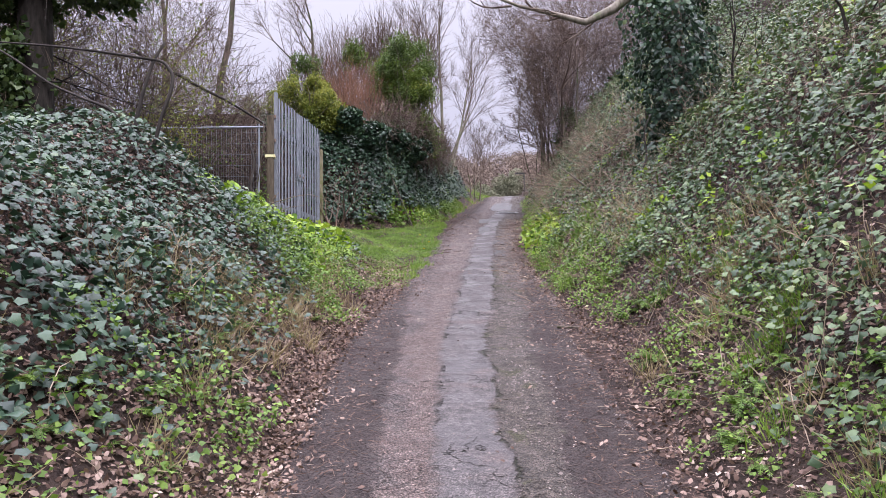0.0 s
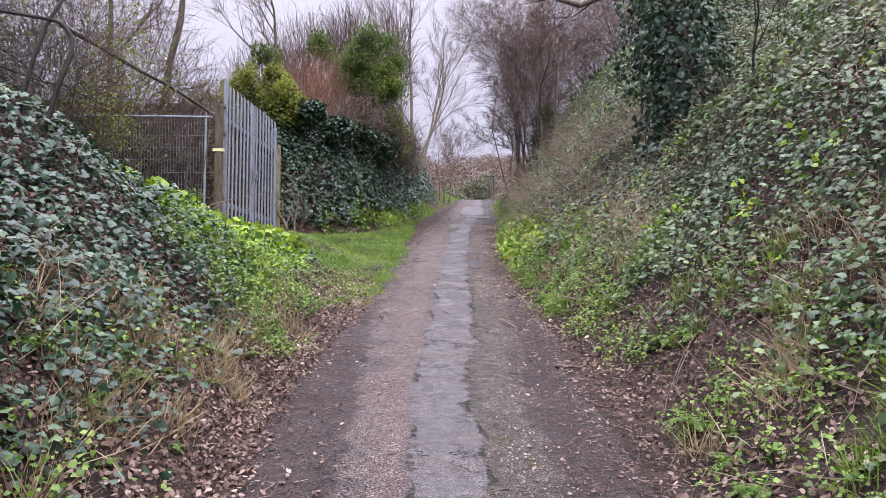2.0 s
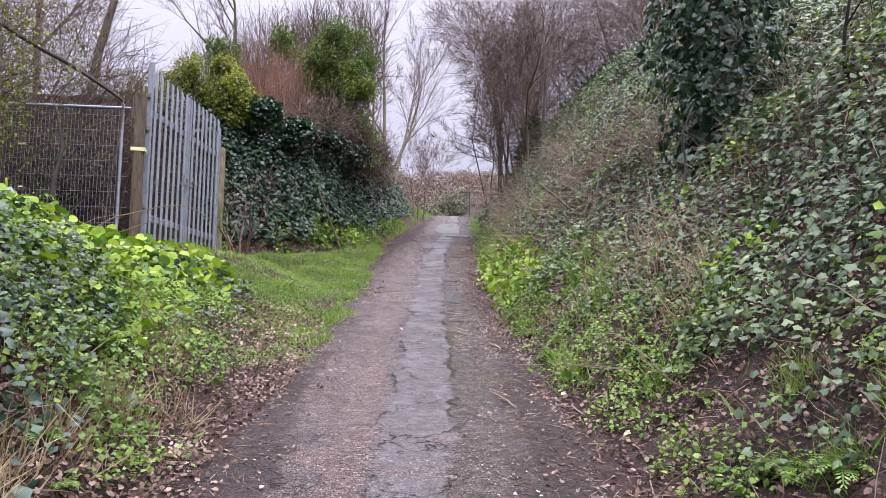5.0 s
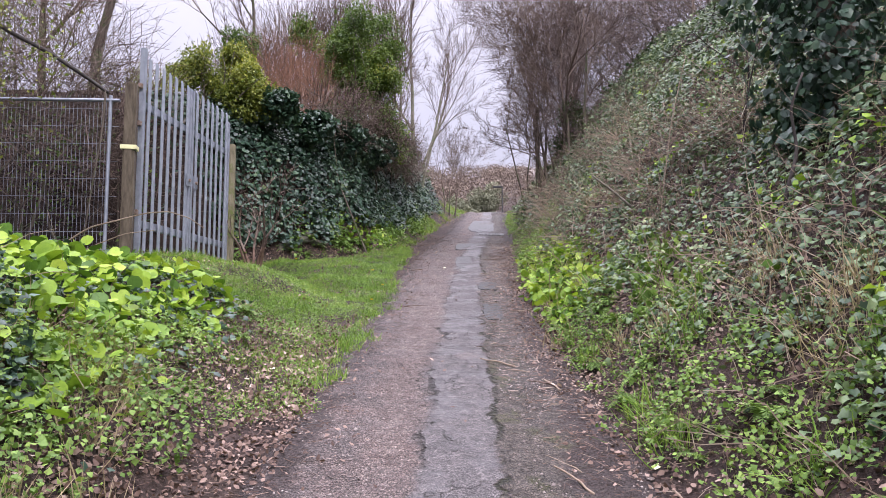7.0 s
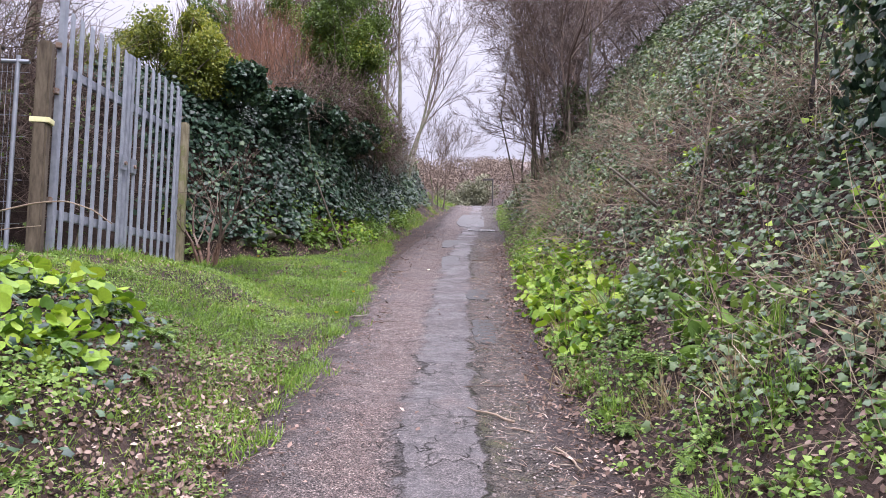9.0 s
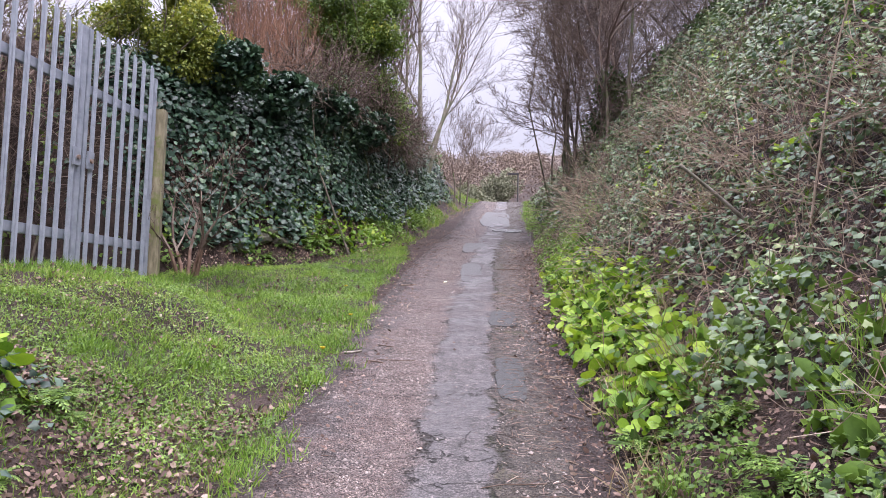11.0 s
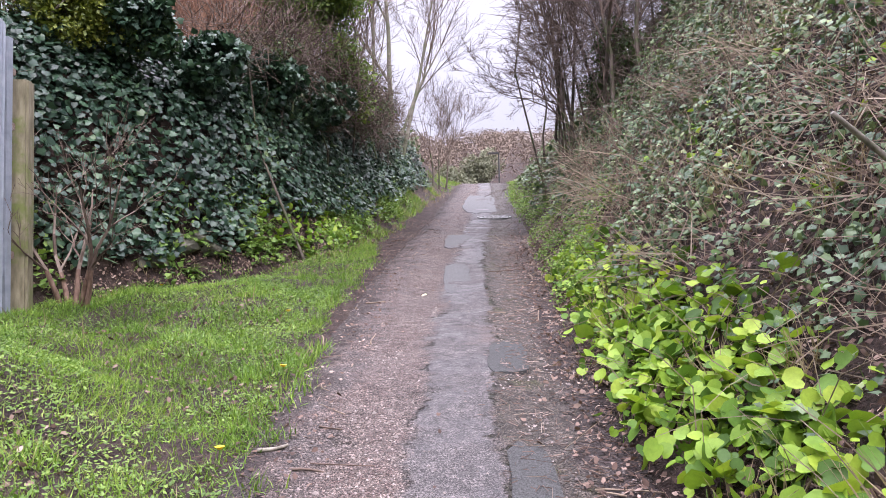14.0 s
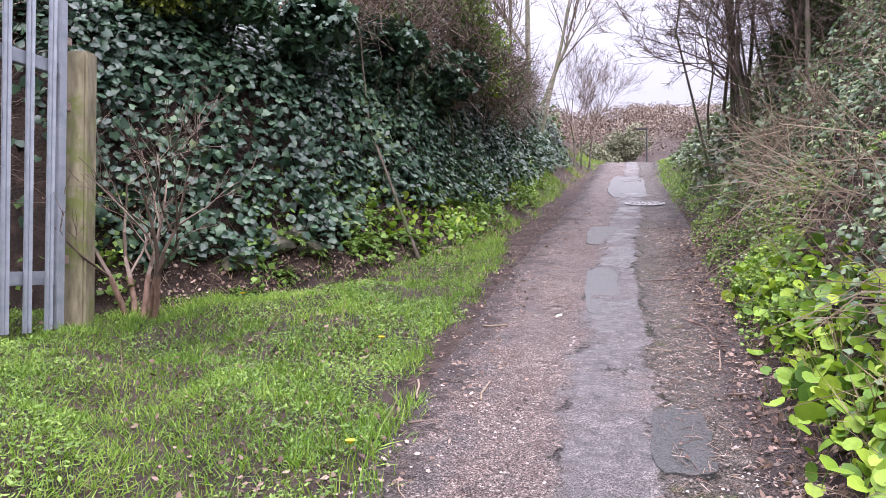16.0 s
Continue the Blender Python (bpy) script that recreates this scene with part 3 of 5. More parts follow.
def foliage(blobs, n, leaf, size, template, mat, parent, name="crown", shell=0.45, gap=0.42):
    """A crown of small leaves in uneven clumps round the given (x, y, z, rx, ry, rz) hearts."""
    blobs = np.array(blobs, float)
    vol = blobs[:, 3] * blobs[:, 4] + blobs[:, 4] * blobs[:, 5]
    pick = rng.choice(len(blobs), n, p=vol / vol.sum())
    d = unit(rand3(n))
    r = rng.uniform(shell, 1.0, n) ** 0.6
    lump = 0.72 + 0.55 * vn(d[:, 0] * 2 + pick * 3.1, d[:, 2] * 2 + d[:, 1] * 1.7, 0.55, 21)
    p = blobs[pick, :3] + d * blobs[pick, 3:6] * (r * lump)[:, None]
    holes = vn(p[:, 0] + p[:, 1] * 0.6, p[:, 2] + p[:, 1] * 0.5, 0.3, 31)
    ok = holes > gap * rng.uniform(0.6, 1.3, n)
    p, d = p[ok], d[ok]
    n = len(p)
    face = unit(d * 0.5 + np.array([0, 0, 0.6]) + rand3(n) * 0.6)
    al = unit(rand3(n) + d * 0.5 + np.array([0, 0, -0.2]))
    return leaves(name, template, p, face, al, rng.uniform(leaf * (1 - size), leaf * (1 + size), n), mat, parent)


def near(y, a, b, soft=0.4):
    return ss(a - soft, a + soft, y) * (1 - ss(b - soft, b + soft, y))


# ---- gateway: steel palisade gate, posts, wire panel ----
def pale_mesh(height):
    """A corrugated steel pale with a splayed, pointed head."""
    xs = [-0.034, -0.018, 0.0, 0.018, 0.034]
    ys = [0.0, 0.012, 0.003, 0.012, 0.0]
    tops = [height - 0.035, height - 0.008, height, height - 0.008, height - 0.035]
    v, f = [], []
    for back in (0, 1):
        for z in (0, 1):
            for x, y, t in zip(xs, ys, tops):
                v.append((x, y + 0.004 * back, t if z else 0.0))
    for i in range(4):
        f += [(i, i + 1, i + 6, i + 5), (11 + i, 10 + i, 15 + i, 16 + i), (5 + i, 6 + i, 16 + i, 15 + i), (i + 1, i, 10 + i, 11 + i)]
    f += [(0, 5, 15, 10), (9, 4, 14, 19)]
    me = bpy.data.meshes.new("pale")
    me.from_pydata(v, [], f)
    me.materials.append(STEEL)
    return me


GATE_A, GATE_B = Vector((-3.07, 13.0, 2.98)), Vector((-2.72, 15.55, 2.98))


def gate_leaf(start, width, tall_left, label):
    """One leaf, built along +x from its left stile, outer face towards -y."""
    root = tagged(new("gate_leaf"), label, "gate", "gate leaves")
    h = 2.36
    n = 7
    pitch = (width - 0.1) / n
    me = pale_mesh(h)
    for i in range(n):
        p = new("pale", me)
        p.parent = root
        p.location = (0.05 + pitch * (i + 0.5), -0.03, 0.06 + rng.uniform(-0.004, 0.004))
        p.rotation_euler = (0, rng.uniform(-0.004, 0.004), 0)
    for z in (0.36, 1.78):
        part("rail", box(bmesh.new(), 0.03, width - 0.03, -0.006, 0.044, z, z + 0.09, 0.004), STEEL, root)
    part("stile", box(bmesh.new(), 0, 0.06, -0.03, 0.03, 0.04, 2.5 if tall_left else 2.4, 0.005), STEEL, root)
    part("stile", box(bmesh.new(), width - 0.06, width, -0.03, 0.03, 0.04, 2.4 if tall_left else 2.3, 0.005), STEEL, root)
    x = width - 0.14 if tall_left else 0.05
    lock = part("lock_plate", box(bmesh.new(), x, x + 0.1, -0.055, -0.034, 1.05, 1.22, 0.004), STEEL, root, "dull steel lock plate")
    bm = bmesh.new()
    bmesh.ops.create_cone(bm, cap_ends=True, segments=12, radius1=0.022, radius2=0.022, depth=0.02, matrix=pose(x + 0.05, -0.065, 1.13, 90))
    part("lock_boss", bm, RUST, lock, "rusty round lock boss")
    hx = -0.04 if tall_left else width
    for z in (0.5, 1.55, 2.0):
        part("hinge", box(bmesh.new(), hx, hx + 0.05, -0.02, 0.03, z, z + 0.06, 0.006), RUST, root, "rust-stained steel hinge")
    root.matrix_world = start
    return root


along = (GATE_B - GATE_A)
turn = math.degrees(math.atan2(along.y, along.x))
half_gate = along.length / 2
gate_leaf(pose(*GATE_A, 0, 0, turn), half_gate - 0.008, True, "grey galvanised steel palisade gate leaf with tall hinge stile, closed")
gate_leaf(pose(*(GATE_A + along * 0.5 + along.normalized() * 0.008), 0, 0, turn), half_gate - 0.008, False, "grey galvanised steel palisade gate leaf beside a mossy post, closed")


def timber_post(x, y, z0, z1, w, label, tape=False, mat=POSTWOOD):
    root = tagged(new("gate_post"), label, "post", "gate posts")
    bm = bmesh.new()
    box(bm, -w / 2, w / 2, -w / 2, w / 2, 0, z1 - z0, 0.018)
    for vtx in bm.verts:
        vtx.co.x += 0.006 * math.sin(vtx.co.z * 5)
        if vtx.co.z > (z1 - z0) * 0.5:
            vtx.co.z += vtx.co.y * 0.12
    part("shaft", bm, mat, root)
    if tape:
        part("strap", box(bmesh.new(), -w / 2 - 0.03, w / 2 + 0.02, -w / 2 - 0.008, w / 2 + 0.008, 1.46, 1.51, 0.003), YELLOW, root, "pale yellow strap tying the wire panel")
    root.matrix_world = pose(x, y, z0, 0, 0, 8)
    return root


timber_post(-3.12, 12.86, 2.75, 5.0, 0.125, "weathered brown timber gate post with pale strap", True, BROWNPOST)
timber_post(-2.73, 15.75, 2.9, 4.99, 0.16, "green-stained square timber gate post beside ivy")


def wire_panel():
    """A temporary fence panel: tubular frame, close upright wires, wider cross wires."""
    root = tagged(new("wire_fence_panel"), "grey steel mesh fence panel overgrown with twigs", "fence")
    w, h = 3.4, 1.95

    def bar(a, b, r, name):
        tubes(name, [(*a, *b, r, r)], STEEL, root, 6)

    bar((0, 0, 0.05), (0, 0, h), 0.02, "frame_tube")
    bar((w, 0, 0.05), (w, 0, h), 0.02, "frame_tube")
    bar((0, 0, h), (w, 0, h), 0.02, "frame_tube")
    bar((0, 0, 0.1), (w, 0, 0.1), 0.02, "frame_tube")
    up = tubes("wire", [(0, 0, 0.1, 0, 0, h, 0.002, 0.002)], STEEL, root, 4)
    up.location.x = 0.045
    for i in range(1, 75):
        o = new("wire", up.data)
        o.parent, o.location = root, (0.045 * (i + 1), 0, 0)
    for i in range(9):
        z = 0.25 + 0.2 * i
        bar((0, -0.005, z), (w, -0.005, z), 0.002, "cross_wire")
    root.matrix_world = pose(-3.3, 12.72, 2.8, 0, 0, 181)
    return root


wire_panel()


# ---- plants on the right bank ----
def right_d(x, y):
    return x - right_edge(y)


def clumps(n, spread, x0, x1, y0, y1, keep, per):
    cx, cy = spots(n, x0, x1, y0, y1, keep)
    k = len(cx)
    x = np.repeat(cx, per) + rng.normal(size=k * per) * spread
    y = np.repeat(cy, per) + rng.normal(size=k * per) * spread
    return x, y


def ivy_right(x, y):
    d = right_d(x, y)
    patch = vn(x, y, 0.8, 41) * 0.6 + vn(x, y, 0.3, 42) * 0.4
    dry = near(y, 8.6, 13.5, 1.0) * ss(0.6, 0.9, d) * (1 - ss(1.5, 2.2, d))
    return ss(0.2, 0.9, d) * np.maximum(ss(0.4, 0.58, patch + np.interp(y, [6, 9, 12], [0.12, 0.16, 0.26]) * ss(0.5, 1.3, d)), np.interp(y, [6, 9], [0.2, 0.3]) * ss(0.4, 0.7, d)) * (1 - ss(4.6, 5.6, d + 0.8 * vn(x, y, 1.1, 48)) * 0.85) * ss(-5, -2, y + 2 * vn(x, y, 1.2, 49)) * (1 - 0.3 * dry)


x, y = spots(270000, 1.4, 8.4, -4.5, 19, ivy_right)
low = right_d(x, y) < 1.7
carpet("ivy_carpet", LOBED_LEAF, x[low], y[low], (0.024, 0.058), IVY_DULL, (0.0, 0.09), 0.45, 0.5, 0.3, 0.35, "dull green ivy trailing over the steep earth bank", "ivy")
carpet("ivy_carpet", KITE_LEAF, x[~low], y[~low], (0.03, 0.07), IVY_DULL, (0.0, 0.12), 0.45, 0.5, 0.3, 0.4, "dull green ivy covering the top of the bank", "ivy")
x, y = spots(45000, 1.8, 7.5, 19, 34, lambda x, y: ss(0.2, 0.8, right_d(x, y)) * ss(0.25, 0.5, vn(x, y, 0.8, 43)))
carpet("ivy_carpet", KITE_LEAF, x, y, (0.05, 0.11), IVY_DULL, (0.0, 0.2), 0.5, 0.5, 0.3, 0.4, "dull green ivy trailing over the far bank", "ivy")
x, y = clumps(15000, 0.045, 1.0, 4.2, 0, 28, lambda x, y: near(right_d(x, y), 0.12, np.interp(y, [0, 5, 8, 11], [1.0, 0.9, 0.75, 0.6]), 0.2) * ss(0.22, 0.45, vn(x, y, 0.5, 44)) * (0.45 + 0.55 * ss(4.5, 6.5, y)) * (1 - near(y, 11.2, 15.5, 0.5)), 20)
carpet("bank_weeds", KITE_LEAF, x, y, (0.013, 0.035), WEED, (0.0, 0.09), 0.6, 0.0, 0.5, 0.3, "fresh green weeds along the foot of the bank", "weeds")
x, y = spots(60000, 1.8, 5.5, 0, 17, lambda x, y: ss(0.7, 1.0, right_d(x, y)) * 0.6 * ss(0.78, 0.88, vn(x, y, 0.25, 45)) * (1 - ss(3, 4, right_d(x, y))))
carpet("bank_weeds", KITE_LEAF, x, y, (0.03, 0.075), ROUND, (0.02, 0.12), 0.6, 0.0, 0.4, 0.3, "small sprigs of yellow-green leaves among the ivy", "weeds")
x, y = spots(1500, 1.2, 3.6, 1, 13, lambda x, y: near(right_d(x, y), 0.3, 1.6, 0.3) * ss(0.5, 0.65, vn(x, y, 0.45, 46)))
tuft("broad_leaf_weeds", BROADBLADE, x, y, (0.06, 0.16), WEED, 0.95, None, "glossy broad-bladed green weeds on the bank", "weeds")


x, y = spots(420, 1.9, 2.9, 9.6, 11.6, lambda x, y: near(right_d(x, y), 0.45, 1.0, 0.15) * 2)
tuft("dock_leaves", OVAL_LEAF, x, y, (0.08, 0.17), WEED, 0.9, None, "dark green broad dock leaves on the bank", "weeds")


x, y = clumps(110, 0.05, 1.3, 3.0, 1, 11.5, lambda x, y: near(right_d(x, y), 0.15, 0.85, 0.2), 90)
tuft("grass_tuft", BLADE, x, y, (0.08, 0.26), GRASS, 0.75, 0.13, "long green grass tufts at the foot of the bank", "grass")
x, y = clumps(120, 0.06, 1.3, 3.4, 1, 15, lambda x, y: near(right_d(x, y), 0.25, 1.3, 0.3), 60)
tuft("dry_grass_tuft", BLADE, x, y, (0.12, 0.36), STRAW, 0.8, 0.14, "straw-coloured dead grass tufts on the bank", "grass")


def dry_stems(n, x0, x1, y0, y1, keep, length, mat, label, lean=0.7):
    x, y = spots(n, x0, x1, y0, y1, keep)
    segs = []
    z = land(x, y)
    for a, b, c in zip(x, y, z):
        p = np.array([a, b, c - 0.03])
        d = unit(np.array([[0, 0, 0.8]]) + rand3(1) * lean)[0]
        ln = rng.uniform(*length)
        r = rng.uniform(0.0013, 0.0042)
        for i in range(4):
            q = p + d * ln / 4
            segs.append((*p, *q, r, r * 0.85))
            p, r = q, r * 0.85
            d = unit((d + rng.normal(size=3) * 0.36 + np.array([-0.05, 0, -0.14]))[None])[0]
    return tagged(tubes("dry_stems", segs, mat, None, 3), label, "dead stems", kind="stuff")


dry_stems(5200, 1.6, 5.2, 7.2, 18, lambda x, y: near(right_d(x, y), 0.75, 2.4, 0.3) * ss(0.35, 0.6, vn(x, y, 0.9, 47)) * 1.2, (0.2, 0.8), DRYSTEM, "tangle of pale dead bramble stems on the bank", 0.8)
dry_stems(4600, 1.2, 5.0, 0, 14, lambda x, y: ss(0.0, 0.3, right_d(x, y)), (0.15, 0.7), DRYSTEM, "scattered dead twigs among the ivy", 1.1)
dry_stems(3200, 2.0, 5.5, 14, 27, lambda x, y: near(right_d(x, y), 0.3, 2.2, 0.3), (0.4, 1.3), TWIG, "brown dead bramble stems on the far bank", 0.7)
dry_stems(2400, 2.8, 7.0, 3, 15, lambda x, y: near(right_d(x, y), 1.5, 3.8, 0.4) * ss(0.35, 0.6, vn(x, y, 1.1, 76)), (0.3, 1.2), TWIG, "brown dead stems and saplings among the bank ivy", 0.7)
dry_stems(900, -4.5, -1.2, 1, 9.5, lambda x, y: 1 + 0 * x, (0.15, 0.6), DRYSTEM, "dead twigs lying on the ivy mound", 1.2)


dry_stems(1500, -3.2, 0.4, 15.8, 22, lambda x, y: near(far_foot(y) - x, -0.1, 0.7, 0.15), (0.1, 0.4), DRYSTEM, "dead stalks heaped below the ivy wall", 1.4)


def verge(x, y):
    inside = ss(-0.02, 0.12, left_edge(y) + 0.34 * (vn(x, y, 0.4, 65) - 0.5) - x) * ss(8.7, 10.2, y + (x + 0.6) * -0.3)
    inside = inside * (1 - ss(-0.15, 0.1, far_foot(y) - x)) * (1 - ss(3.3, 3.7, -x)) * (1 - (1 - ss(10.9, 12.0, y)) * ss(-0.1, 0.7, -1.0 - x))
    return inside * (0.6 + 1.1 * ss(0.3, 0.62, vn(x, y, 0.3, 61))) * (1 - 0.6 * ss(0.6, 0.75, 0.6 * vn(x, y, 0.5, 64) + 0.4 * vn(x, y, 0.17, 69)))


def litter(n, x0, x1, y0, y1, keep, label, size=(0.012, 0.044)):
    x, y = spots(n, x0, x1, y0, y1, lambda x, y: keep(x, y) * np.interp(y, [5, 8], [2.2, 1.0]))
    return carpet("leaf_litter", DEAD_LEAF, x, y, size, LITTER, (0.0, 0.03), 0.6, 0.0, 0.2, 0, label, "dead leaves")


litter(120000, 0.9, 5.0, -1, 20, lambda x, y: ss(-0.35, 0.15, right_d(x, y)) * (0.55 + 0.45 * (1 - ss(0.9, 2.0, right_d(x, y)))), "brown dead leaves littering the foot of the bank")
litter(100000, -3.2, -0.5, -1, 11.8, lambda x, y: ss(0.0, 0.25, left_edge(y) + 0.35 - x) * (1 - 0.6 * ss(0.9, 1.8, -1 - x)), "brown dead leaves littering the mound's foot")
litter(26000, -3.5, 0.2, 8.5, 19, lambda x, y: np.minimum(verge(x, y) * 3, 1) * 0.5 * ss(0.4, 0.7, vn(x, y, 0.6, 74)), "brown dead leaves lying in the grass", (0.015, 0.045))
litter(60000, -3.5, 0.6, 14, 22, lambda x, y: near(far_foot(y) - x, -0.2, 0.75, 0.2), "brown dead leaves below the ivy wall")

# ---- plants on the left mound ----
x, y = spots(205000, -9.5, -1.05, -5, 11.2, lambda x, y: (1 - 0.9 * ss(4.2, 5.6, -x + 1.2 * vn(x, y, 1.0, 54))) * ss(-4, -1, y + 2 * vn(x, y, 1.2, 55)) * ss(0.1, 0.8, -1.0 - x) * ss(0.3, 0.55, vn(x, y, 0.45, 51) * 0.7 + vn(x, y, 0.2, 53) * 0.3 + 0.35 * ss(0.5, 1.3, -1 - x)) * (1 - near(y, 8.3, 11.4, 0.5) * 0.25))
carpet("ivy_carpet", LOBED_LEAF, x, y, (0.028, 0.066), IVY, (0.0, 0.12), 0.45, 0.5, 0.4, 0.3, "dark glossy ivy covering the earth mound", "ivy")
x, y = clumps(3600, 0.045, -2.6, -0.6, 0, 10.2, lambda x, y: near(-1.0 - x, 0.0, np.interp(y, [0, 5, 7, 11], [0.7, 0.8, 1.2, 1.3]), 0.2) * ss(0.34, 0.55, vn(x, y, 0.5, 52)) * (0.5 + 0.5 * ss(4.5, 6, y)), 20)
carpet("mound_weeds", KITE_LEAF, x, y, (0.014, 0.038), WEED, (0.0, 0.14), 0.6, 0.0, 0.5, 0.4, "ferny green weeds along the foot of the mound", "weeds")
x, y = clumps(150, 0.06, -2.6, -1.0, 0.5, 9, lambda x, y: near(-1.0 - x, 0.1, 0.9, 0.2), 60)
tuft("dry_grass_tuft", BLADE, x, y, (0.12, 0.32), STRAW, 0.8, 0.14, "straw-coloured grass tufts on the mound", "grass")


def heart_patch(name, n_parts, n_more, region, label, size, height):
    """A patch of round leaves on stalks: the nearest are parts of their own."""
    root = tagged(new(name), label, "plant patch")
    tv, tf = HEART_LEAF
    me = bpy.data.meshes.new("leaf")
    me.from_pydata([tuple(q) for q in tv], [], [tuple(int(i) for i in q) for q in tf])
    me.materials.append(ROUND)
    x, y = region(n_parts)
    for a, b in zip(x, y):
        z = float(land(np.array([a]), np.array([b]))[0])
        ob = new("leaf", me)
        ob.parent = root
        s = rng.uniform(*size)
        ob.matrix_basis = pose(a, b, z + rng.uniform(0.05, height), rng.normal(14, 24), rng.normal(-16 if a > 0 else 10, 24), rng.uniform(0, 360)) @ Matrix.Scale(s, 4)
    x, y = region(n_more)
    n = len(x)
    p = np.stack([x, y, land(x, y) + rng.uniform(0.03, height, n)], 1)
    face = unit(np.array([[-0.4 if x.mean() > 0 else 0.25, -0.35, 1.0]]) + rand3(n) * 0.5)
    more = leaves("leaf_mass", HEART_LEAF, p, face, rand3(n), rng.uniform(size[0] * 0.6, size[1] * 0.85, n), ROUND, root)
    tagged(more, kind="stuff")
    st = [(a, b, c - 0.02, a + rng.normal() * 0.03, b + rng.normal() * 0.03, c + 0.6 * height, 0.003, 0.002) for a, b, c in zip(x[::3], y[::3], land(x[::3], y[::3]))]
    tagged(tubes("stalk_mass", st, WEED, root, 3), kind="stuff")
    return root


def right_patch(n):
    x, y = spots(n * 5, 1.2, 3.0, 11.0, 17.2, lambda x, y: near(right_d(x, y), 0.12, np.interp(y, [11, 12, 13, 14.5, 17], [0.4, 0.58, 0.66, 0.5, 0.3]), 0.18))
    return x[:n], y[:n]


def left_patch(n):
    x, y = spots(n * 6, -3.4, -1.1, 7.6, 11.2, lambda x, y: near(y - 0.5 * (-1.9 - x), 7.5, 11.2, 0.5) * ss(0.25, 0.6, -1 - x) * (0.15 + 0.85 * ss(0.35, 0.5, vn(x, y, 0.5, 57) + 0.3 * ss(0.7, 1.2, -1 - x))))
    return x[:n], y[:n]


def far_patch(n):
    x, y = spots(n * 20, -1.4, 0.2, 18.5, 20.3, lambda x, y: near(far_foot(y) - x, 0.0, 0.4, 0.15))
    return x[:n], y[:n]


heart_patch("butterbur_patch", 290, 2200, right_patch, "bright yellow-green round leaves crowding the bank's foot", (0.05, 0.115), 0.13)
heart_patch("butterbur_patch", 290, 1500, left_patch, "bright yellow-green round leaves topping the mound's end", (0.055, 0.135), 0.2)
heart_patch("butterbur_patch", 60, 160, far_patch, "small patch of bright round leaves below the ivy wall", (0.06, 0.12), 0.15)


# ---- grass verge and gateway grass ----
x, y = spots(360000, -3.6, 0.1, 8.2, 20.5, verge)
tuft("grass", BLADE, x, y, (0.025, 0.07), GRASS, 0.9, 0.16, "short bright green grass in the gateway", "grass")
x, y = clumps(1500, 0.05, -3.5, 0.3, 8.6, 20, lambda x, y: verge(x, y) * 1.2 * ss(0.52, 0.66, vn(x, y, 0.55, 70)) + near(x, left_edge(y) - 0.2, left_edge(y) + 0.08, 0.06) * (y > 9.5), 38)
tuft("grass_tuft", BLADE, x, y, (0.05, 0.13), GRASS, 0.5, 0.16, "taller green grass tufts in the gateway", "grass")
x, y = spots(150000, -3.6, 0.1, 8.2, 19, lambda x, y: np.minimum(verge(x, y) * 4, 1) * ss(0.35, 0.6, vn(x, y, 0.5, 62)))
carpet("clover_weeds", OVAL_LEAF, x, y, (0.011, 0.032), WEED, (0.0, 0.05), 0.4, 0.0, 0.7, 0, "low clover and weeds in the grass", "weeds")
x, y = spots(90000, -0.6, 3.4, 20, 42, lambda x, y: near(left_edge(y) - x, 0.05, 0.75, 0.15) * ss(0.3, 0.5, vn(x, y, 0.8, 63)) * np.interp(y, [20, 26, 29], [0.7, 0.9, 1]))
tuft("grass", BLADE, x, y, (0.07, 0.18), GRASS, 0.6, 0.25, "bright green grass bank near the crest", "grass")
x, y = spots(40000, 2.4, 7, 24, 43, lambda x, y: near(right_d(x, y), 0.0, 0.8, 0.15))
tuft("grass", BLADE, x, y, (0.07, 0.16), GRASS, 0.6, 0.25, "green grass verge near the crest", "grass")
x, y = spots(42000, -3.4, 3.4, 9, 40, lambda x, y: near(far_foot(y) - x, -0.3, np.interp(y, [18, 21], [0.3, 0.9]), 0.2) * ss(16, 17, y) * ss(0.35, 0.6, vn(x, y, 0.7, 68)) + 0.05 * verge(x, y))
tuft("dry_grass", BLADE, x, y, (0.06, 0.2), STRAW, 0.8, 0.16, "straw-coloured grass at the foot of the ivy wall", "grass")

# ---- ivy wall beyond the gate ----
x, y = spots(240000, -4.2, 1.2, 16, 32, lambda x, y: ss(0.28, 0.5, far_foot(y) - x + 0.3 * (vn(x, y, 0.5, 67) - 0.5)) * np.interp(far_foot(y) - x, [0, 2.2, 4], [1, 1, 0.2]) * np.interp(y, [25, 30], [1, 0.15]))
carpet("ivy_wall", IVY_LEAF, x, y, (0.045, 0.1), IVY, (0.0, 0.16), 0.4, 0.7, 0.25, 0.4, "dark glossy ivy draped down the steep bank", "ivy")
x, y = spots(70000, -3.6, 0.6, 15.5, 26, lambda x, y: near(far_foot(y) - x, 0.0, 0.5, 0.12) * ss(0.48, 0.62, vn(x, y, 0.5, 66)))
carpet("wall_foot_weeds", KITE_LEAF, x, y, (0.03, 0.075), WEED, (0.0, 0.15), 0.6, 0.0, 0.5, 0.2, "green weeds below the ivy wall", "weeds")


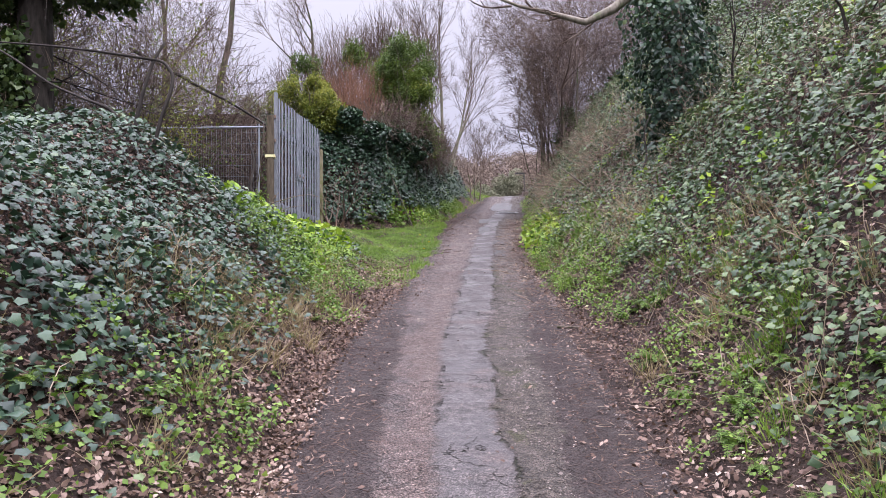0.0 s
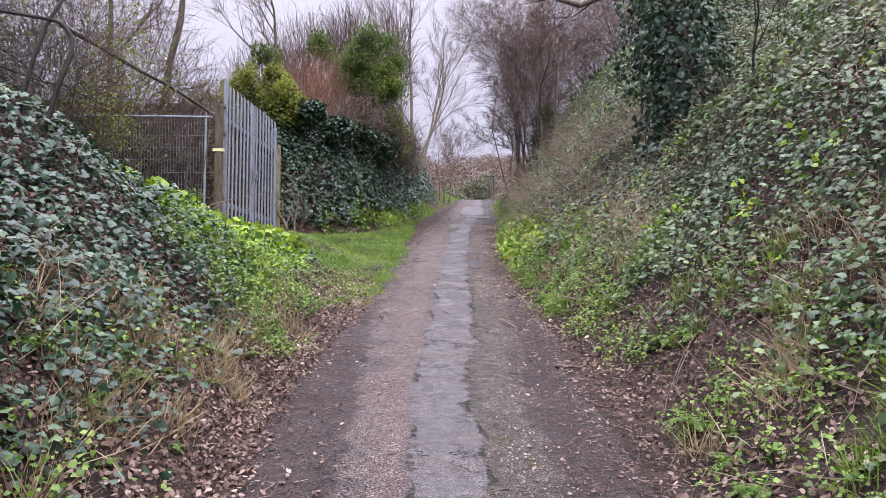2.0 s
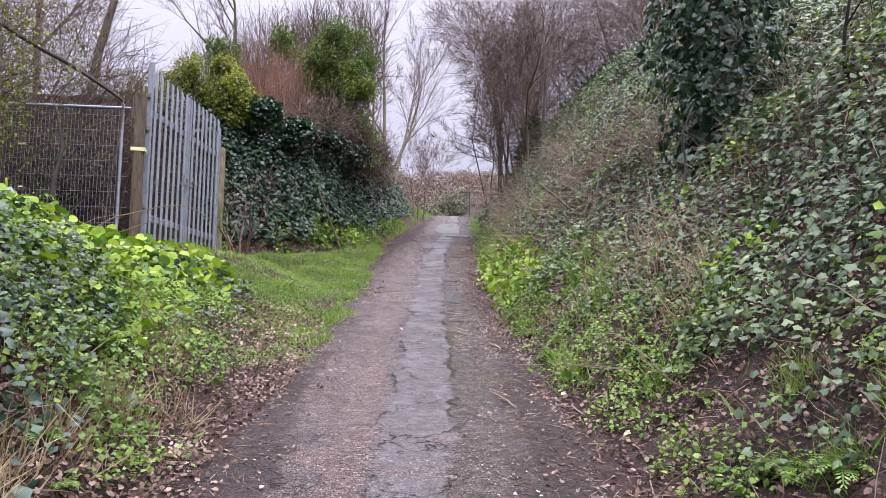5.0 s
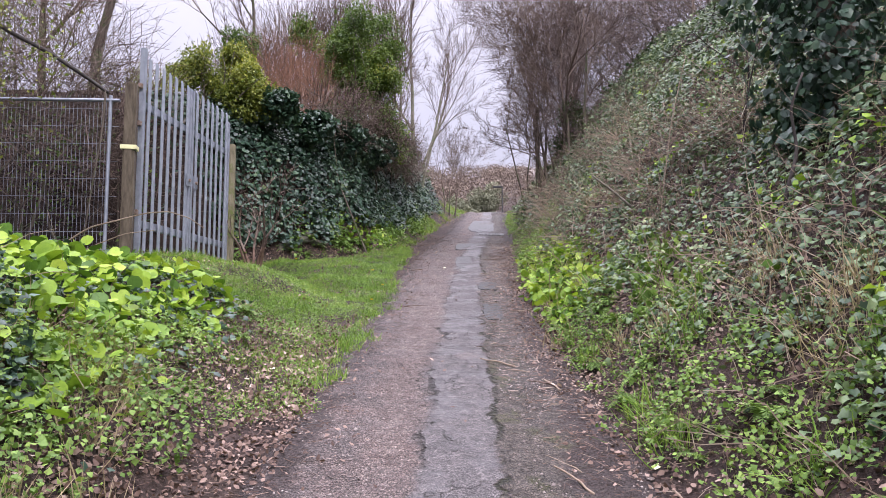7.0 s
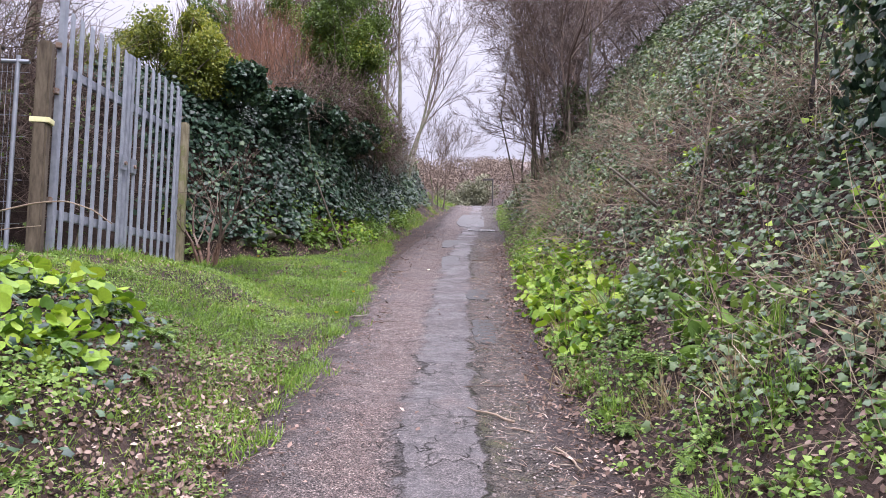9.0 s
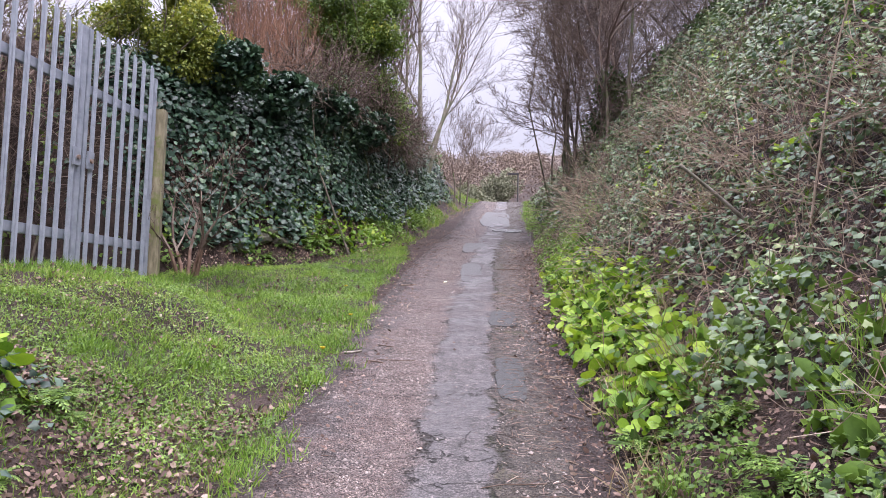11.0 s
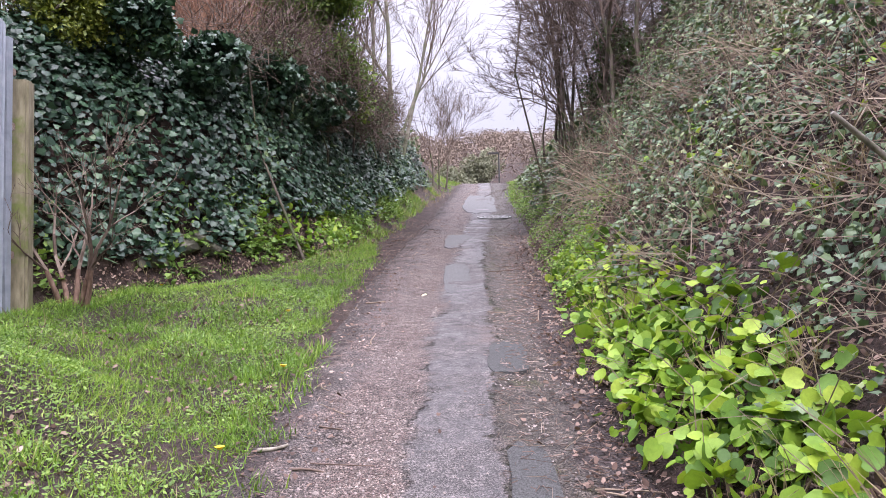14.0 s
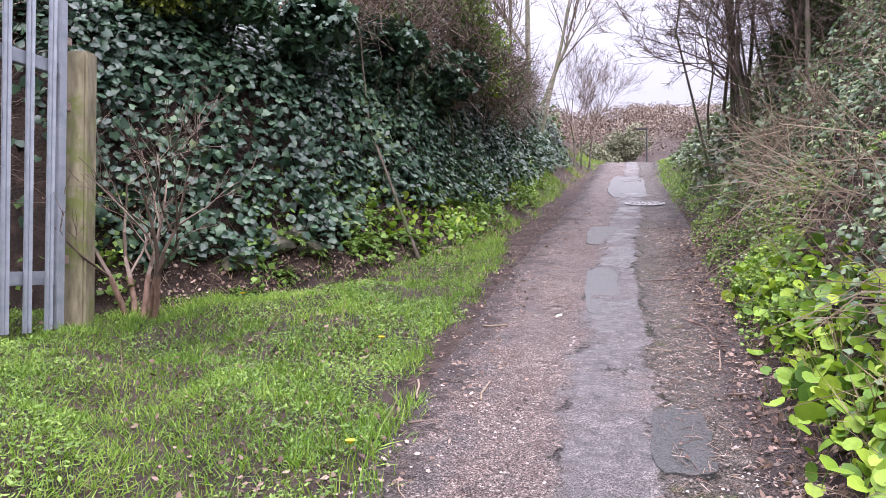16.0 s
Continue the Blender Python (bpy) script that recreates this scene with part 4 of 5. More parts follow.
def bush(name, blobs, n, leaf, mat, label, template=SMALL_LEAF, stems=7, gap=0.42, shell=0.45):
    root = tagged(new(name), label, "bush")
    b = np.array(blobs, float)
    c = b[:, :3].mean(0)
    base = np.array([c[0], c[1], float(land(c[:1], c[1:2])[0]) - 0.1])
    segs = []
    for q in b:
        for _ in range(stems):
            tip = q[:3] + rng.normal(size=3) * q[3:6] * 0.45
            mid = (base + tip) / 2 + rng.normal(size=3) * 0.25
            s0 = base + rng.normal(size=3) * (0.25, 0.25, 0)
            segs += [(*s0, *mid, 0.014, 0.009), (*mid, *tip, 0.009, 0.003)]
    if segs:
        tagged(tubes("stem_mass", segs, BARK, root, 5), kind="stuff")
    foliage(blobs, n, leaf, 0.35, template, mat, root, shell=shell, gap=gap)
    return root


def twig_cloud(blobs, n, length, r, mat, parent, flow=(0, 0, 0.3), wild=0.6, outward=0.4, name="twig_mass", bends=2):
    """Fine bent twigs filling the given hearts of a thicket."""
    blobs = np.array(blobs, float)
    vol = blobs[:, 3] * blobs[:, 4] * blobs[:, 5]
    pick = rng.choice(len(blobs), n, p=vol / vol.sum())
    out = unit(rand3(n))
    q = blobs[pick, :3] + out * blobs[pick, 3:6] * (rng.random(n) ** 0.4)[:, None]
    d = unit(np.array([flow]) + out * outward + rand3(n) * wild)
    ln = rng.uniform(*length, n)[:, None]
    rad = rng.uniform(0.6, 1.5, n)[:, None] * r
    segs = []
    for i in range(bends):
        e = q + d * ln / bends
        segs.append(np.concatenate([q, e, rad, rad * 0.7], 1))
        q, rad = e, rad * 0.7
        d = unit(d + rand3(n) * 0.35)
    return tagged(tubes(name, np.concatenate(segs), mat, parent, 3), kind="stuff")


bush("privet_bush", cluster(-3.65, 17.1, 6.55, 0.5, 0.4, 0.45, 18, 0.3) + cluster(-2.8, 17.1, 6.3, 0.55, 0.4, 0.5, 18, 0.3) + cluster(-3.2, 17.3, 6.95, 0.45, 0.4, 0.3, 10, 0.26), 44000, 0.055, BUSH, "yellow-green leafy bush behind the gate", gap=0.4, shell=0.0, stems=1)
bush("privet_bush", cluster(-4.7, 16.6, 5.9, 0.9, 0.5, 0.7, 20, 0.35), 12000, 0.045, BUSH, "thin yellow-green leafy bush behind the wire fence", gap=0.5, shell=0.0, stems=2)
for bx, by, bz, br in ((-2.3, 17.1, 5.95, 0.32), (-1.75, 17.9, 5.85, 0.34), (-1.25, 19.0, 5.95, 0.34), (-0.75, 20.4, 6.05, 0.36)):
    bush("hanging_ivy", cluster(bx, by, bz, br, br * 0.8, br * 0.9, 9, 0.24), 3000, 0.075, IVY, "clump of dark glossy ivy hanging from the bank top", LOBED_LEAF, stems=0, gap=0.45, shell=0.5)
for bx, by, bz in ((-1.5, 19.6, 6.3), (-1.0, 21.6, 6.5), (-0.5, 23.2, 6.6), (-0.45, 25.0, 6.9), (-0.4, 26.8, 7.2)):
    bush("evergreen_bush", cluster(bx, by, bz, 0.5, 0.5, 0.6, 12, 0.36), 5200, 0.065, DARKBUSH, "dark green ivy-grown bush above the ivy wall", shell=0.1, stems=1, gap=0.42)


def thicket(name, blobs, n, length, r, mat, label, stems=2, **more):
    """A bank-top thicket: rising stems and a mass of fine twigs."""
    root = tagged(new(name), label, "thicket")
    b = np.array(blobs, float)
    segs = []
    for q in b:
        for _ in range(stems):
            a, c = q[0] + rng.normal() * 0.3, q[1] + rng.normal() * 0.3
            foot = np.array([a, c, float(land(np.array([a]), np.array([c]))[0]) - 0.1])
            tip = q[:3] + rng.normal(size=3) * q[3:6] * 0.5
            mid = (foot + tip) / 2 + rng.normal(size=3) * 0.2
            segs += [(*foot, *mid, 0.022, 0.015), (*mid, *tip, 0.015, 0.006)]
    if segs:
        tagged(tubes("stem_mass", segs, BARK, root, 5), kind="stuff")
    twig_cloud(blobs, n, length, r, mat, root, **more)
    return root


thicket("brown_thicket", [(-1.7, 18.6, 6.3, 0.6, 0.5, 0.5), (-1.2, 19.6, 6.5, 0.5, 0.6, 0.6), (-0.7, 20.8, 6.4, 0.5, 0.6, 0.8), (-0.3, 22.6, 6.6, 0.5, 0.8, 0.8), (-0.1, 24.6, 6.6, 0.5, 0.8, 0.7)], 2800, (0.25, 0.7), 0.0045, TWIG, "brown tangle of bare twigs above the ivy wall")
TALLBUSH = leaf_material("tall_bush_leaf", [(0.0, (0.03, 0.055, 0.016)), (0.5, (0.09, 0.15, 0.03)), (0.85, (0.18, 0.25, 0.045)), (1.0, (0.38, 0.36, 0.06))], 0.5, 0.35, 0.3, 0.5)
bush("tall_bush", cluster(-1.05, 21.0, 8.0, 0.9, 0.5, 1.7, 70, 0.42) + cluster(-0.55, 21.6, 6.8, 0.35, 0.5, 0.9, 12, 0.36) + cluster(-1.6, 20.8, 8.5, 0.4, 0.4, 0.4, 8, 0.34), 62000, 0.06, TALLBUSH, "tall green leafy bush on the bank top", gap=0.28, shell=0.0, stems=1)
thicket("bare_thicket", [(-3.2, 24.5, 9.4, 1.3, 0.7, 1.5), (-1.9, 24.5, 10.0, 1.0, 0.7, 1.4), (-0.7, 25.2, 9.6, 0.8, 0.7, 1.9), (-4.6, 24.0, 8.6, 1.2, 0.7, 1.2)], 4200, (0.5, 1.3), 0.006, TWIG, "grey-brown bare twigs rising behind the bushes", flow=(0, 0, 0.9), wild=0.35)
bush("ivy_grown_treetop", cluster(-2.9, 23.5, 10.0, 0.6, 0.4, 0.5, 10, 0.3) + cluster(-4.4, 22.5, 9.2, 0.5, 0.4, 0.4, 8, 0.28), 5200, 0.07, TALLBUSH, "ivy-clad bare treetop behind the bushes", gap=0.45, stems=1)


def wand_bush(name, base_xy, n, height, mat, label, spread=0.5):
    root = tagged(new(name), label, "bush")
    segs = []
    for m in range(n):
        if m % (n // 6 + 1) == n // 6 and segs:
            tagged(tubes("stem_clump", segs, mat, root, 3), kind="stuff")
            segs = []
        a, b = base_xy[0] + np.clip(rng.normal(), -1.6, 1.6) * spread, base_xy[1] + np.clip(rng.normal(), -1.8, 1.8) * spread
        if a < right_edge(b) + 0.7 and a > far_foot(b) - 0.3:
            continue
        p = np.array([a, b, float(land(np.array([a]), np.array([b]))[0]) - 0.05])
        d = unit(np.array([[rng.normal() * 0.18, rng.normal() * 0.18, 1.0]]))[0]
        ln = height * rng.uniform(0.6, 1.05)
        r = 0.008
        for i in range(4):
            q = p + d * ln / 4
            segs.append((*p, *q, r, r * 0.75))
            if i > 0:
                for _ in range(3):
                    e = unit((d + rng.normal(size=3) * 0.4)[None])[0]
                    segs.append((*q, *(q + e * ln * 0.16), r * 0.5, 0.002))
            p, r = q, r * 0.75
            d = unit((d + rng.normal(size=3) * 0.08)[None])[0]
    if segs:
        tagged(tubes("stem_clump", segs, mat, root, 3), kind="stuff")
    return root


wand_bush("russet_bush", (-2.4, 20.6), 340, 2.0, RUSSET, "russet-brown bare twiggy bush above the ivy", 0.45)

# ---- trees along the left, beyond the ivy wall ----
tree("bare_tree", [dict(base=(bx, by, on_land(bx, by)), aim=(lean, 0.0, 1), length=ln, radius=rad, levels=4, spread=0.5, kids=(5, 7), rise=0.07, wander=0.07, shrink=0.5, start=0.25) for bx, by, lean, ln, rad in ((0.08, 28.4, 0.03, 6.4, 0.085), (0.3, 28.7, 0.16, 5.4, 0.06), (-0.3, 28.2, -0.05, 6.0, 0.055), (0.2, 29.3, 0.3, 4.6, 0.05))], PALEBARK, TWIG, "slender bare many-stemmed tree above the lane")
for bx, by, ln in ((-7.7, 19.7, 6.0), (-5.3, 16.6, 6.4), (-4.6, 25.0, 5.0)):
    tree("bare_tree", [dict(base=(bx, by, on_land(bx, by)), aim=(0.03, 0, 1), length=ln, radius=0.09, levels=4, spread=0.65, kids=(6, 8), rise=0.06, wander=0.1, shrink=0.48, start=0.25)], BARK, TWIG, "tall bare tree behind the gate")
tree("bare_tree", [dict(base=(1.1 + 0.22 * i, 32.6 + 0.5 * i, on_land(1.1 + 0.22 * i, 32.6 + 0.5 * i)), aim=(0.16 * i - 0.3, 0, 1), length=2.5, radius=0.035, levels=4, spread=0.5, kids=(4, 6), rise=0.06, shrink=0.6) for i in range(4)], BARK, TWIG, "small bare thorn tree near the crest")

# ---- right bank trees ----
tree("bare_tree", [dict(base=(bx, by, on_land(bx, by)), aim=(lean, -0.12, 1), length=ln, radius=0.034, levels=4, spread=0.55, kids=(6, 7), rise=0.07, shrink=0.45, wander=0.16, start=0.15) for bx, by, lean, ln in ((3.15, 20.8, -0.14, 3.0), (3.3, 21.4, -0.2, 3.8), (3.35, 20.2, -0.04, 3.6), (3.6, 22.2, -0.2, 3.6), (3.5, 23.0, -0.1, 3.4), (3.6, 20.8, 0.05, 4.2), (3.45, 19.6, 0.05, 3.2), (3.8, 19.4, -0.05, 4.2), (3.7, 21.6, -0.05, 4.2))], BARK, TWIG, "twisted bare tree clump leaning over the lane")
RIGHT_MASS = [(3.6, 20.6, 7.0, 0.7, 0.9, 1.1), (3.5, 21.0, 8.6, 0.9, 0.9, 1.1), (4.4, 20.2, 8.0, 0.9, 0.9, 1.2), (5.3, 19.7, 8.6, 1.0, 0.9, 1.2), (6.3, 19.2, 9.0, 1.1, 0.9, 1.3), (4.6, 20.6, 9.7, 1.2, 0.9, 1.2), (6.0, 19.8, 10.4, 1.5, 0.9, 1.2), (7.4, 18.6, 9.8, 1.2, 0.9, 1.5), (3.2, 21.6, 10.0, 0.9, 0.8, 1.0), (8.4, 17.6, 9.6, 1.2, 1.0, 1.6)]
for k in range(5):
    thicket("brown_thicket", RIGHT_MASS[2 * k:2 * k + 2], 4200, (0.2, 0.75), 0.0045, DARKTWIG, "purple-brown thicket of bare twigs on the bank", 4, flow=(-0.2, 0, 0.1), wild=0.8, bends=3)
thicket("brown_thicket", [(2.75, 20.4, 7.2, 0.5, 0.7, 0.9), (2.4, 20.6, 8.6, 0.6, 0.7, 0.9), (1.9, 20.8, 9.6, 0.6, 0.6, 0.7)], 1500, (0.3, 0.8), 0.004, TWIG, "sparse bare twigs reaching over the lane", 0, flow=(-0.4, 0, 0.4), wild=0.5)
for bx, by in ((5.6, 14.6), (6.6, 13.4), (6.9, 15.6), (5.2, 17.0), (7.6, 12.2)):
    tree("brown_thicket", [dict(base=(bx + rng.normal() * 0.3, by + rng.normal() * 0.3, on_land(bx, by, -0.2)), aim=(rng.normal() * 0.35 - 0.1, rng.normal() * 0.3, 1), length=1.9, radius=0.028, levels=4, spread=0.6, kids=(4, 5), rise=0.04, wander=0.2, shrink=0.62) for _ in range(4)], BARK, TWIG, "purple-brown thicket of bare twigs on the bank", "thicket")
bush("ivy_grown_thicket", cluster(3.7, 20.2, 6.3, 0.5, 0.6, 0.7, 14, 0.32), 7000, 0.065, DARKBUSH, "dark ivy climbing through bare brown thicket", shell=0.1, stems=3, gap=0.5)
thicket("bramble_thicket", [(2.6, 14.4, 3.3, 0.5, 1.2, 0.3), (2.8, 16.4, 3.9, 0.5, 1.4, 0.35), (3.1, 18.4, 4.5, 0.6, 1.3, 0.4), (3.2, 13.2, 4.1, 0.6, 1.0, 0.25), (2.8, 12.6, 3.55, 0.5, 0.9, 0.25), (3.6, 15.4, 4.9, 0.6, 1.3, 0.3), (3.4, 11.4, 4.2, 0.5, 0.9, 0.25)], 2600, (0.25, 0.9), 0.0035, DRYSTEM, "grey-brown arching bramble tangle on the bank", 1, flow=(-0.5, -0.2, 0.0), wild=0.7, outward=0.0)


def ivy_tree():
    """A trunk swathed in ivy, one bare limb reaching out over the lane."""
    root = tagged(new("ivy_clad_tree"), "tall tree trunk swathed in dark hanging ivy", "tree")
    z0 = float(land(np.array([3.35]), np.array([9.8]))[0])
    trunk = [(3.35, 9.8, z0 - 0.3, 3.3, 9.75, z0 + 1.2, 0.15, 0.13), (3.3, 9.75, z0 + 1.2, 3.2, 9.7, z0 + 2.8, 0.13, 0.12), (3.2, 9.7, z0 + 2.8, 3.25, 9.8, z0 + 5.5, 0.12, 0.1)]
    tubes("trunk", trunk, BARK, root, 10)
    limb = [(3.1, 9.7, 6.0, 2.75, 9.6, 5.8, 0.085, 0.075), (2.75, 9.6, 5.8, 2.4, 9.55, 5.5, 0.075, 0.065), (2.4, 9.55, 5.5, 2.0, 9.5, 5.3, 0.065, 0.05), (2.0, 9.5, 5.3, 1.6, 9.5, 5.42, 0.045, 0.035), (1.6, 9.5, 5.42, 1.1, 9.5, 5.55, 0.035, 0.022), (1.1, 9.5, 5.55, 0.6, 9.4, 5.7, 0.022, 0.012)]
    tube_path("limb", [q[:3] for q in limb] + [limb[-1][3:6]], [q[6] for q in limb] + [0.012], PALEBARK, root, 8)
    thin = []
    for b, a in (((2.2, 9.55, 5.4), (-0.7, 0, -0.35)), ((1.75, 9.5, 5.4), (-0.8, 0.1, -0.3)), ((2.4, 9.6, 5.5), (-0.4, 0, -0.6)), ((1.3, 9.5, 5.5), (-0.8, -0.2, 0.1)), ((2.0, 9.5, 5.3), (-0.7, 0.1, 0.1)), ((1.0, 9.5, 5.55), (-0.8, 0.1, -0.2))):
        t1, t2 = grow(b, a, 0.8, 0.018, 2, 0.7, (3, 4), 0.25, 0.02, 0.6)
        thin += t1 + t2
    tagged(tubes("twig_mass", thin, TWIG, root, 4), kind="stuff")
    n = 13000
    h = rng.uniform(-0.2, 5.4, n)
    t = rng.uniform(0, 2 * np.pi, n)
    lump = np.interp(h, [0.3, 1.3], [0.6, 0.9]) * (0.16 + 0.38 * vn(t * 1.2, h, 0.9, 71) + 0.3 * vn(t * 1.2, h, 0.33, 72) ** 2 + 0.1 * rng.random(n))
    cx = np.interp(h, [0, 1.2, 2.8, 5.5], [3.35, 3.3, 3.2, 3.25])
    p = np.stack([cx + np.cos(t) * lump, 9.75 + np.sin(t) * lump, z0 + h], 1)
    out = np.stack([np.cos(t), np.sin(t), 0 * t + 0.25], 1)
    two = np.arange(n) % 3 == 0
    p[two, 0] -= 0.2
    p[two, 1] += 0.15
    p[:, :2] += (vn(h * 1.3, t, 0.5, 73)[:, None] - 0.5) * 0.25
    leaves("ivy", IVY_LEAF, p, unit(out + rand3(n) * 0.4), unit(np.array([[0, 0, -1.0]]) + rand3(n) * 0.5), rng.uniform(0.04, 0.085, n), IVY, root)
    return root


ivy_tree()

# ---- left background, behind the mound ----
def conifer():
    root = tagged(new("dark_conifer"), "dark straight-trunked evergreen tree behind the mound", "tree")
    z0 = on_land(-5.7, 9.8, -0.3)
    tube_path("trunk", [(-5.7 + 0.02 * math.sin(i), 9.8, z0 + 0.8 * i) for i in range(10)], np.linspace(0.3, 0.14, 10), DARKBARK, root, 10)
    b = []
    for i in range(34):
        t = rng.uniform(0, 6.28)
        t1, t2 = grow((-5.7, 9.8, z0 + rng.uniform(1.4, 7)), (math.cos(t), math.sin(t), -0.15), 1.5, 0.02, 2, 0.6, (4, 6), 0.1, -0.04, 0.5)
        b += t1 + t2
    tagged(tubes("twig_mass", b, DARKBARK, root, 3), kind="stuff")
    foliage([(-5.2, 9.6, 6.6, 1.3, 1.0, 0.5), (-6.4, 9.8, 6.0, 1.0, 1.0, 0.5), (-4.2, 9.9, 6.9, 1.0, 0.8, 0.45), (-5.7, 9.8, 7.8, 1.6, 1.3, 0.8), (-5.8, 9.6, 4.4, 0.45, 0.4, 1.3), (-6.9, 9.2, 6.6, 1.2, 0.9, 0.7), (-4.6, 9.6, 6.0, 0.8, 0.6, 0.35)], 42000, 0.085, 0.4, KITE_LEAF, DARKBUSH, root, gap=0.42, shell=0.1)
    return root


conifer()
for bx, by, hh in ((-5.1, 10.4, 3.0), (-6.5, 11.0, 4.2), (-7.2, 13.5, 4.8), (-8.2, 10.5, 4.6), (-6.0, 13.0, 5.0), (-6.6, 15.5, 6.5), (-8.5, 14.5, 6.5)):
    tree("bare_shrub", [dict(base=(bx + rng.normal() * 0.25, by + rng.normal() * 0.2, on_land(bx, by, -0.15)), aim=(rng.normal() * 0.3, rng.normal() * 0.2, 1), length=hh * 0.55, radius=0.03, levels=4, spread=0.7, kids=(3, 5), rise=0.05, wander=0.22) for _ in range(3)], BARK, TWIG, "thin bare shrub behind the wire fence", "shrub")
for k, blobs in enumerate(([(-5.0, 14.6, 5.4, 1.3, 0.9, 1.6), (-4.2, 15.6, 4.9, 0.9, 0.8, 1.3)], [(-6.6, 13.8, 6.0, 1.5, 1.0, 2.0), (-6.2, 15.5, 7.6, 1.6, 1.0, 1.2)], [(-8.2, 12.6, 6.2, 1.6, 1.0, 2.2), (-8.6, 14.4, 8.2, 1.9, 1.0, 1.4)], [(-10.2, 12.6, 6.6, 1.8, 1.0, 2.4)], [(-5.0, 11.4, 4.6, 0.9, 0.7, 1.1), (-6.6, 10.8, 5.4, 1.2, 0.8, 1.5)])):
    thicket("bare_shrub", blobs, 2300, (0.3, 1.0), 0.0045, TWIG, "dense grey-brown bare shrub behind the wire fence", 3, flow=(0, 0, 0.5), wild=0.6)
bush("evergreen_bush", [(-6.0, 14.6, 4.6, 1.4, 1.0, 1.3), (-4.6, 15.6, 4.4, 1.0, 1.0, 1.2), (-7.5, 13.6, 5.0, 1.3, 1.0, 1.4)], 5000, 0.07, TALLBUSH, "dark green scrub behind the gate", gap=0.5)
bush("sparse_bush", [(-5.0, 12.6, 5.6, 1.4, 0.9, 1.5), (-6.4, 11.6, 5.8, 1.4, 0.9, 1.6), (-4.4, 11.6, 4.6, 1.0, 0.8, 1.0), (-7.6, 10.8, 5.0, 1.2, 0.9, 1.4)], 12000, 0.05, BUSH, "sparse leafing shrub behind the fence", gap=0.55, shell=0.1)


def bent_branch(points, r, mat, label):
    pts = np.array(points, float)
    t = np.linspace(0, len(pts) - 1, 4 * len(pts))
    q = np.stack([np.interp(t, np.arange(len(pts)), pts[:, i]) for i in range(3)], 1)
    q[1:-1] = (q[:-2] + q[1:-1] * 2 + q[2:]) / 4
    return tagged(tube_path("bent_branch", q, np.linspace(r, r * 0.45, len(q)), mat), label, "branch")


# ---- beyond the crest: lamp, scrub, houses ----
def street_lamp(x, y, z0, z1):
    root = tagged(new("street_lamp"), "dark street lamp post with short bent arm", "street lamp")
    tubes("pole", [(0, 0, 0, 0, 0, 1.0, 0.09, 0.085), (0, 0, 1.0, 0, 0, z1 - z0, 0.06, 0.05)], DARKSTEEL, root, 10)
    part("lantern", box(bmesh.new(), -0.75, 0.05, -0.12, 0.12, z1 - z0, z1 - z0 + 0.12, 0.03), DARKSTEEL, root)
    root.matrix_world = pose(x, y, z0)
    return root


street_lamp(7.0, 60, 7.7, 12.4)


def house(x, y, z, w, d, h, turn_z, label):
    root = tagged(new("house"), label, "house")
    part("wall", box(bmesh.new(), -w / 2, w / 2, -d / 2, d / 2, 0, h, 0.02), RENDERWALL, root)
    bm = bmesh.new()
    q = [bm.verts.new(c) for c in ((-w / 2 - 0.4, -d / 2 - 0.4, h), (w / 2 + 0.4, -d / 2 - 0.4, h), (w / 2 + 0.4, d / 2 + 0.4, h), (-w / 2 - 0.4, d / 2 + 0.4, h), (-w / 2 + 0.2, 0, h + 2.6), (w / 2 - 0.2, 0, h + 2.6))]
    for f in ((0, 1, 5, 4), (2, 3, 4, 5), (1, 2, 5), (3, 0, 4), (3, 2, 1, 0)):
        bm.faces.new([q[i] for i in f])
    part("roof", bm, ROOF, root, "dark tiled pitched roof")
    for i in range(3):
        cx = -w / 3 + i * w / 3
        win = part("window", box(bmesh.new(), cx - 0.6, cx + 0.6, -d / 2 - 0.03, -d / 2 - 0.004, h * 0.45, h * 0.8, 0.01), RENDERWALL, root)
        part("pane", box(bmesh.new(), cx - 0.5, cx + 0.5, -d / 2 - 0.05, -d / 2 - 0.034, h * 0.48, h * 0.77), GLASS, win)
    root.matrix_world = pose(x, y, z, 0, 0, turn_z)
    return root


house(16.6, 118, 19.6, 11, 8, 3.6, 20, "pale rendered house with dark roof on the far hill")
house(21.0, 124, 21.9, 9, 7, 3.0, -10, "low pale house with dark roof behind scrub")


def scrub(n, x0, x1, y0, y1, r, leaf, mat, label, per, category="scrub"):
    x, y = rng.uniform(x0, x1, n), rng.uniform(y0, y1, n)
    z = land(x, y, False)
    blobs = [(a, b, c + r * 0.6, r * s, r * s, r * s * 0.9) for a, b, c, s in zip(x, y, z, rng.uniform(0.6, 1.3, n))]
    root = tagged(new("distant_scrub"), label, category)
    tagged(foliage(blobs, n * per, leaf, 0.4, SMALL_LEAF, mat, root, name="foliage", gap=0.35), kind="stuff")
    return root


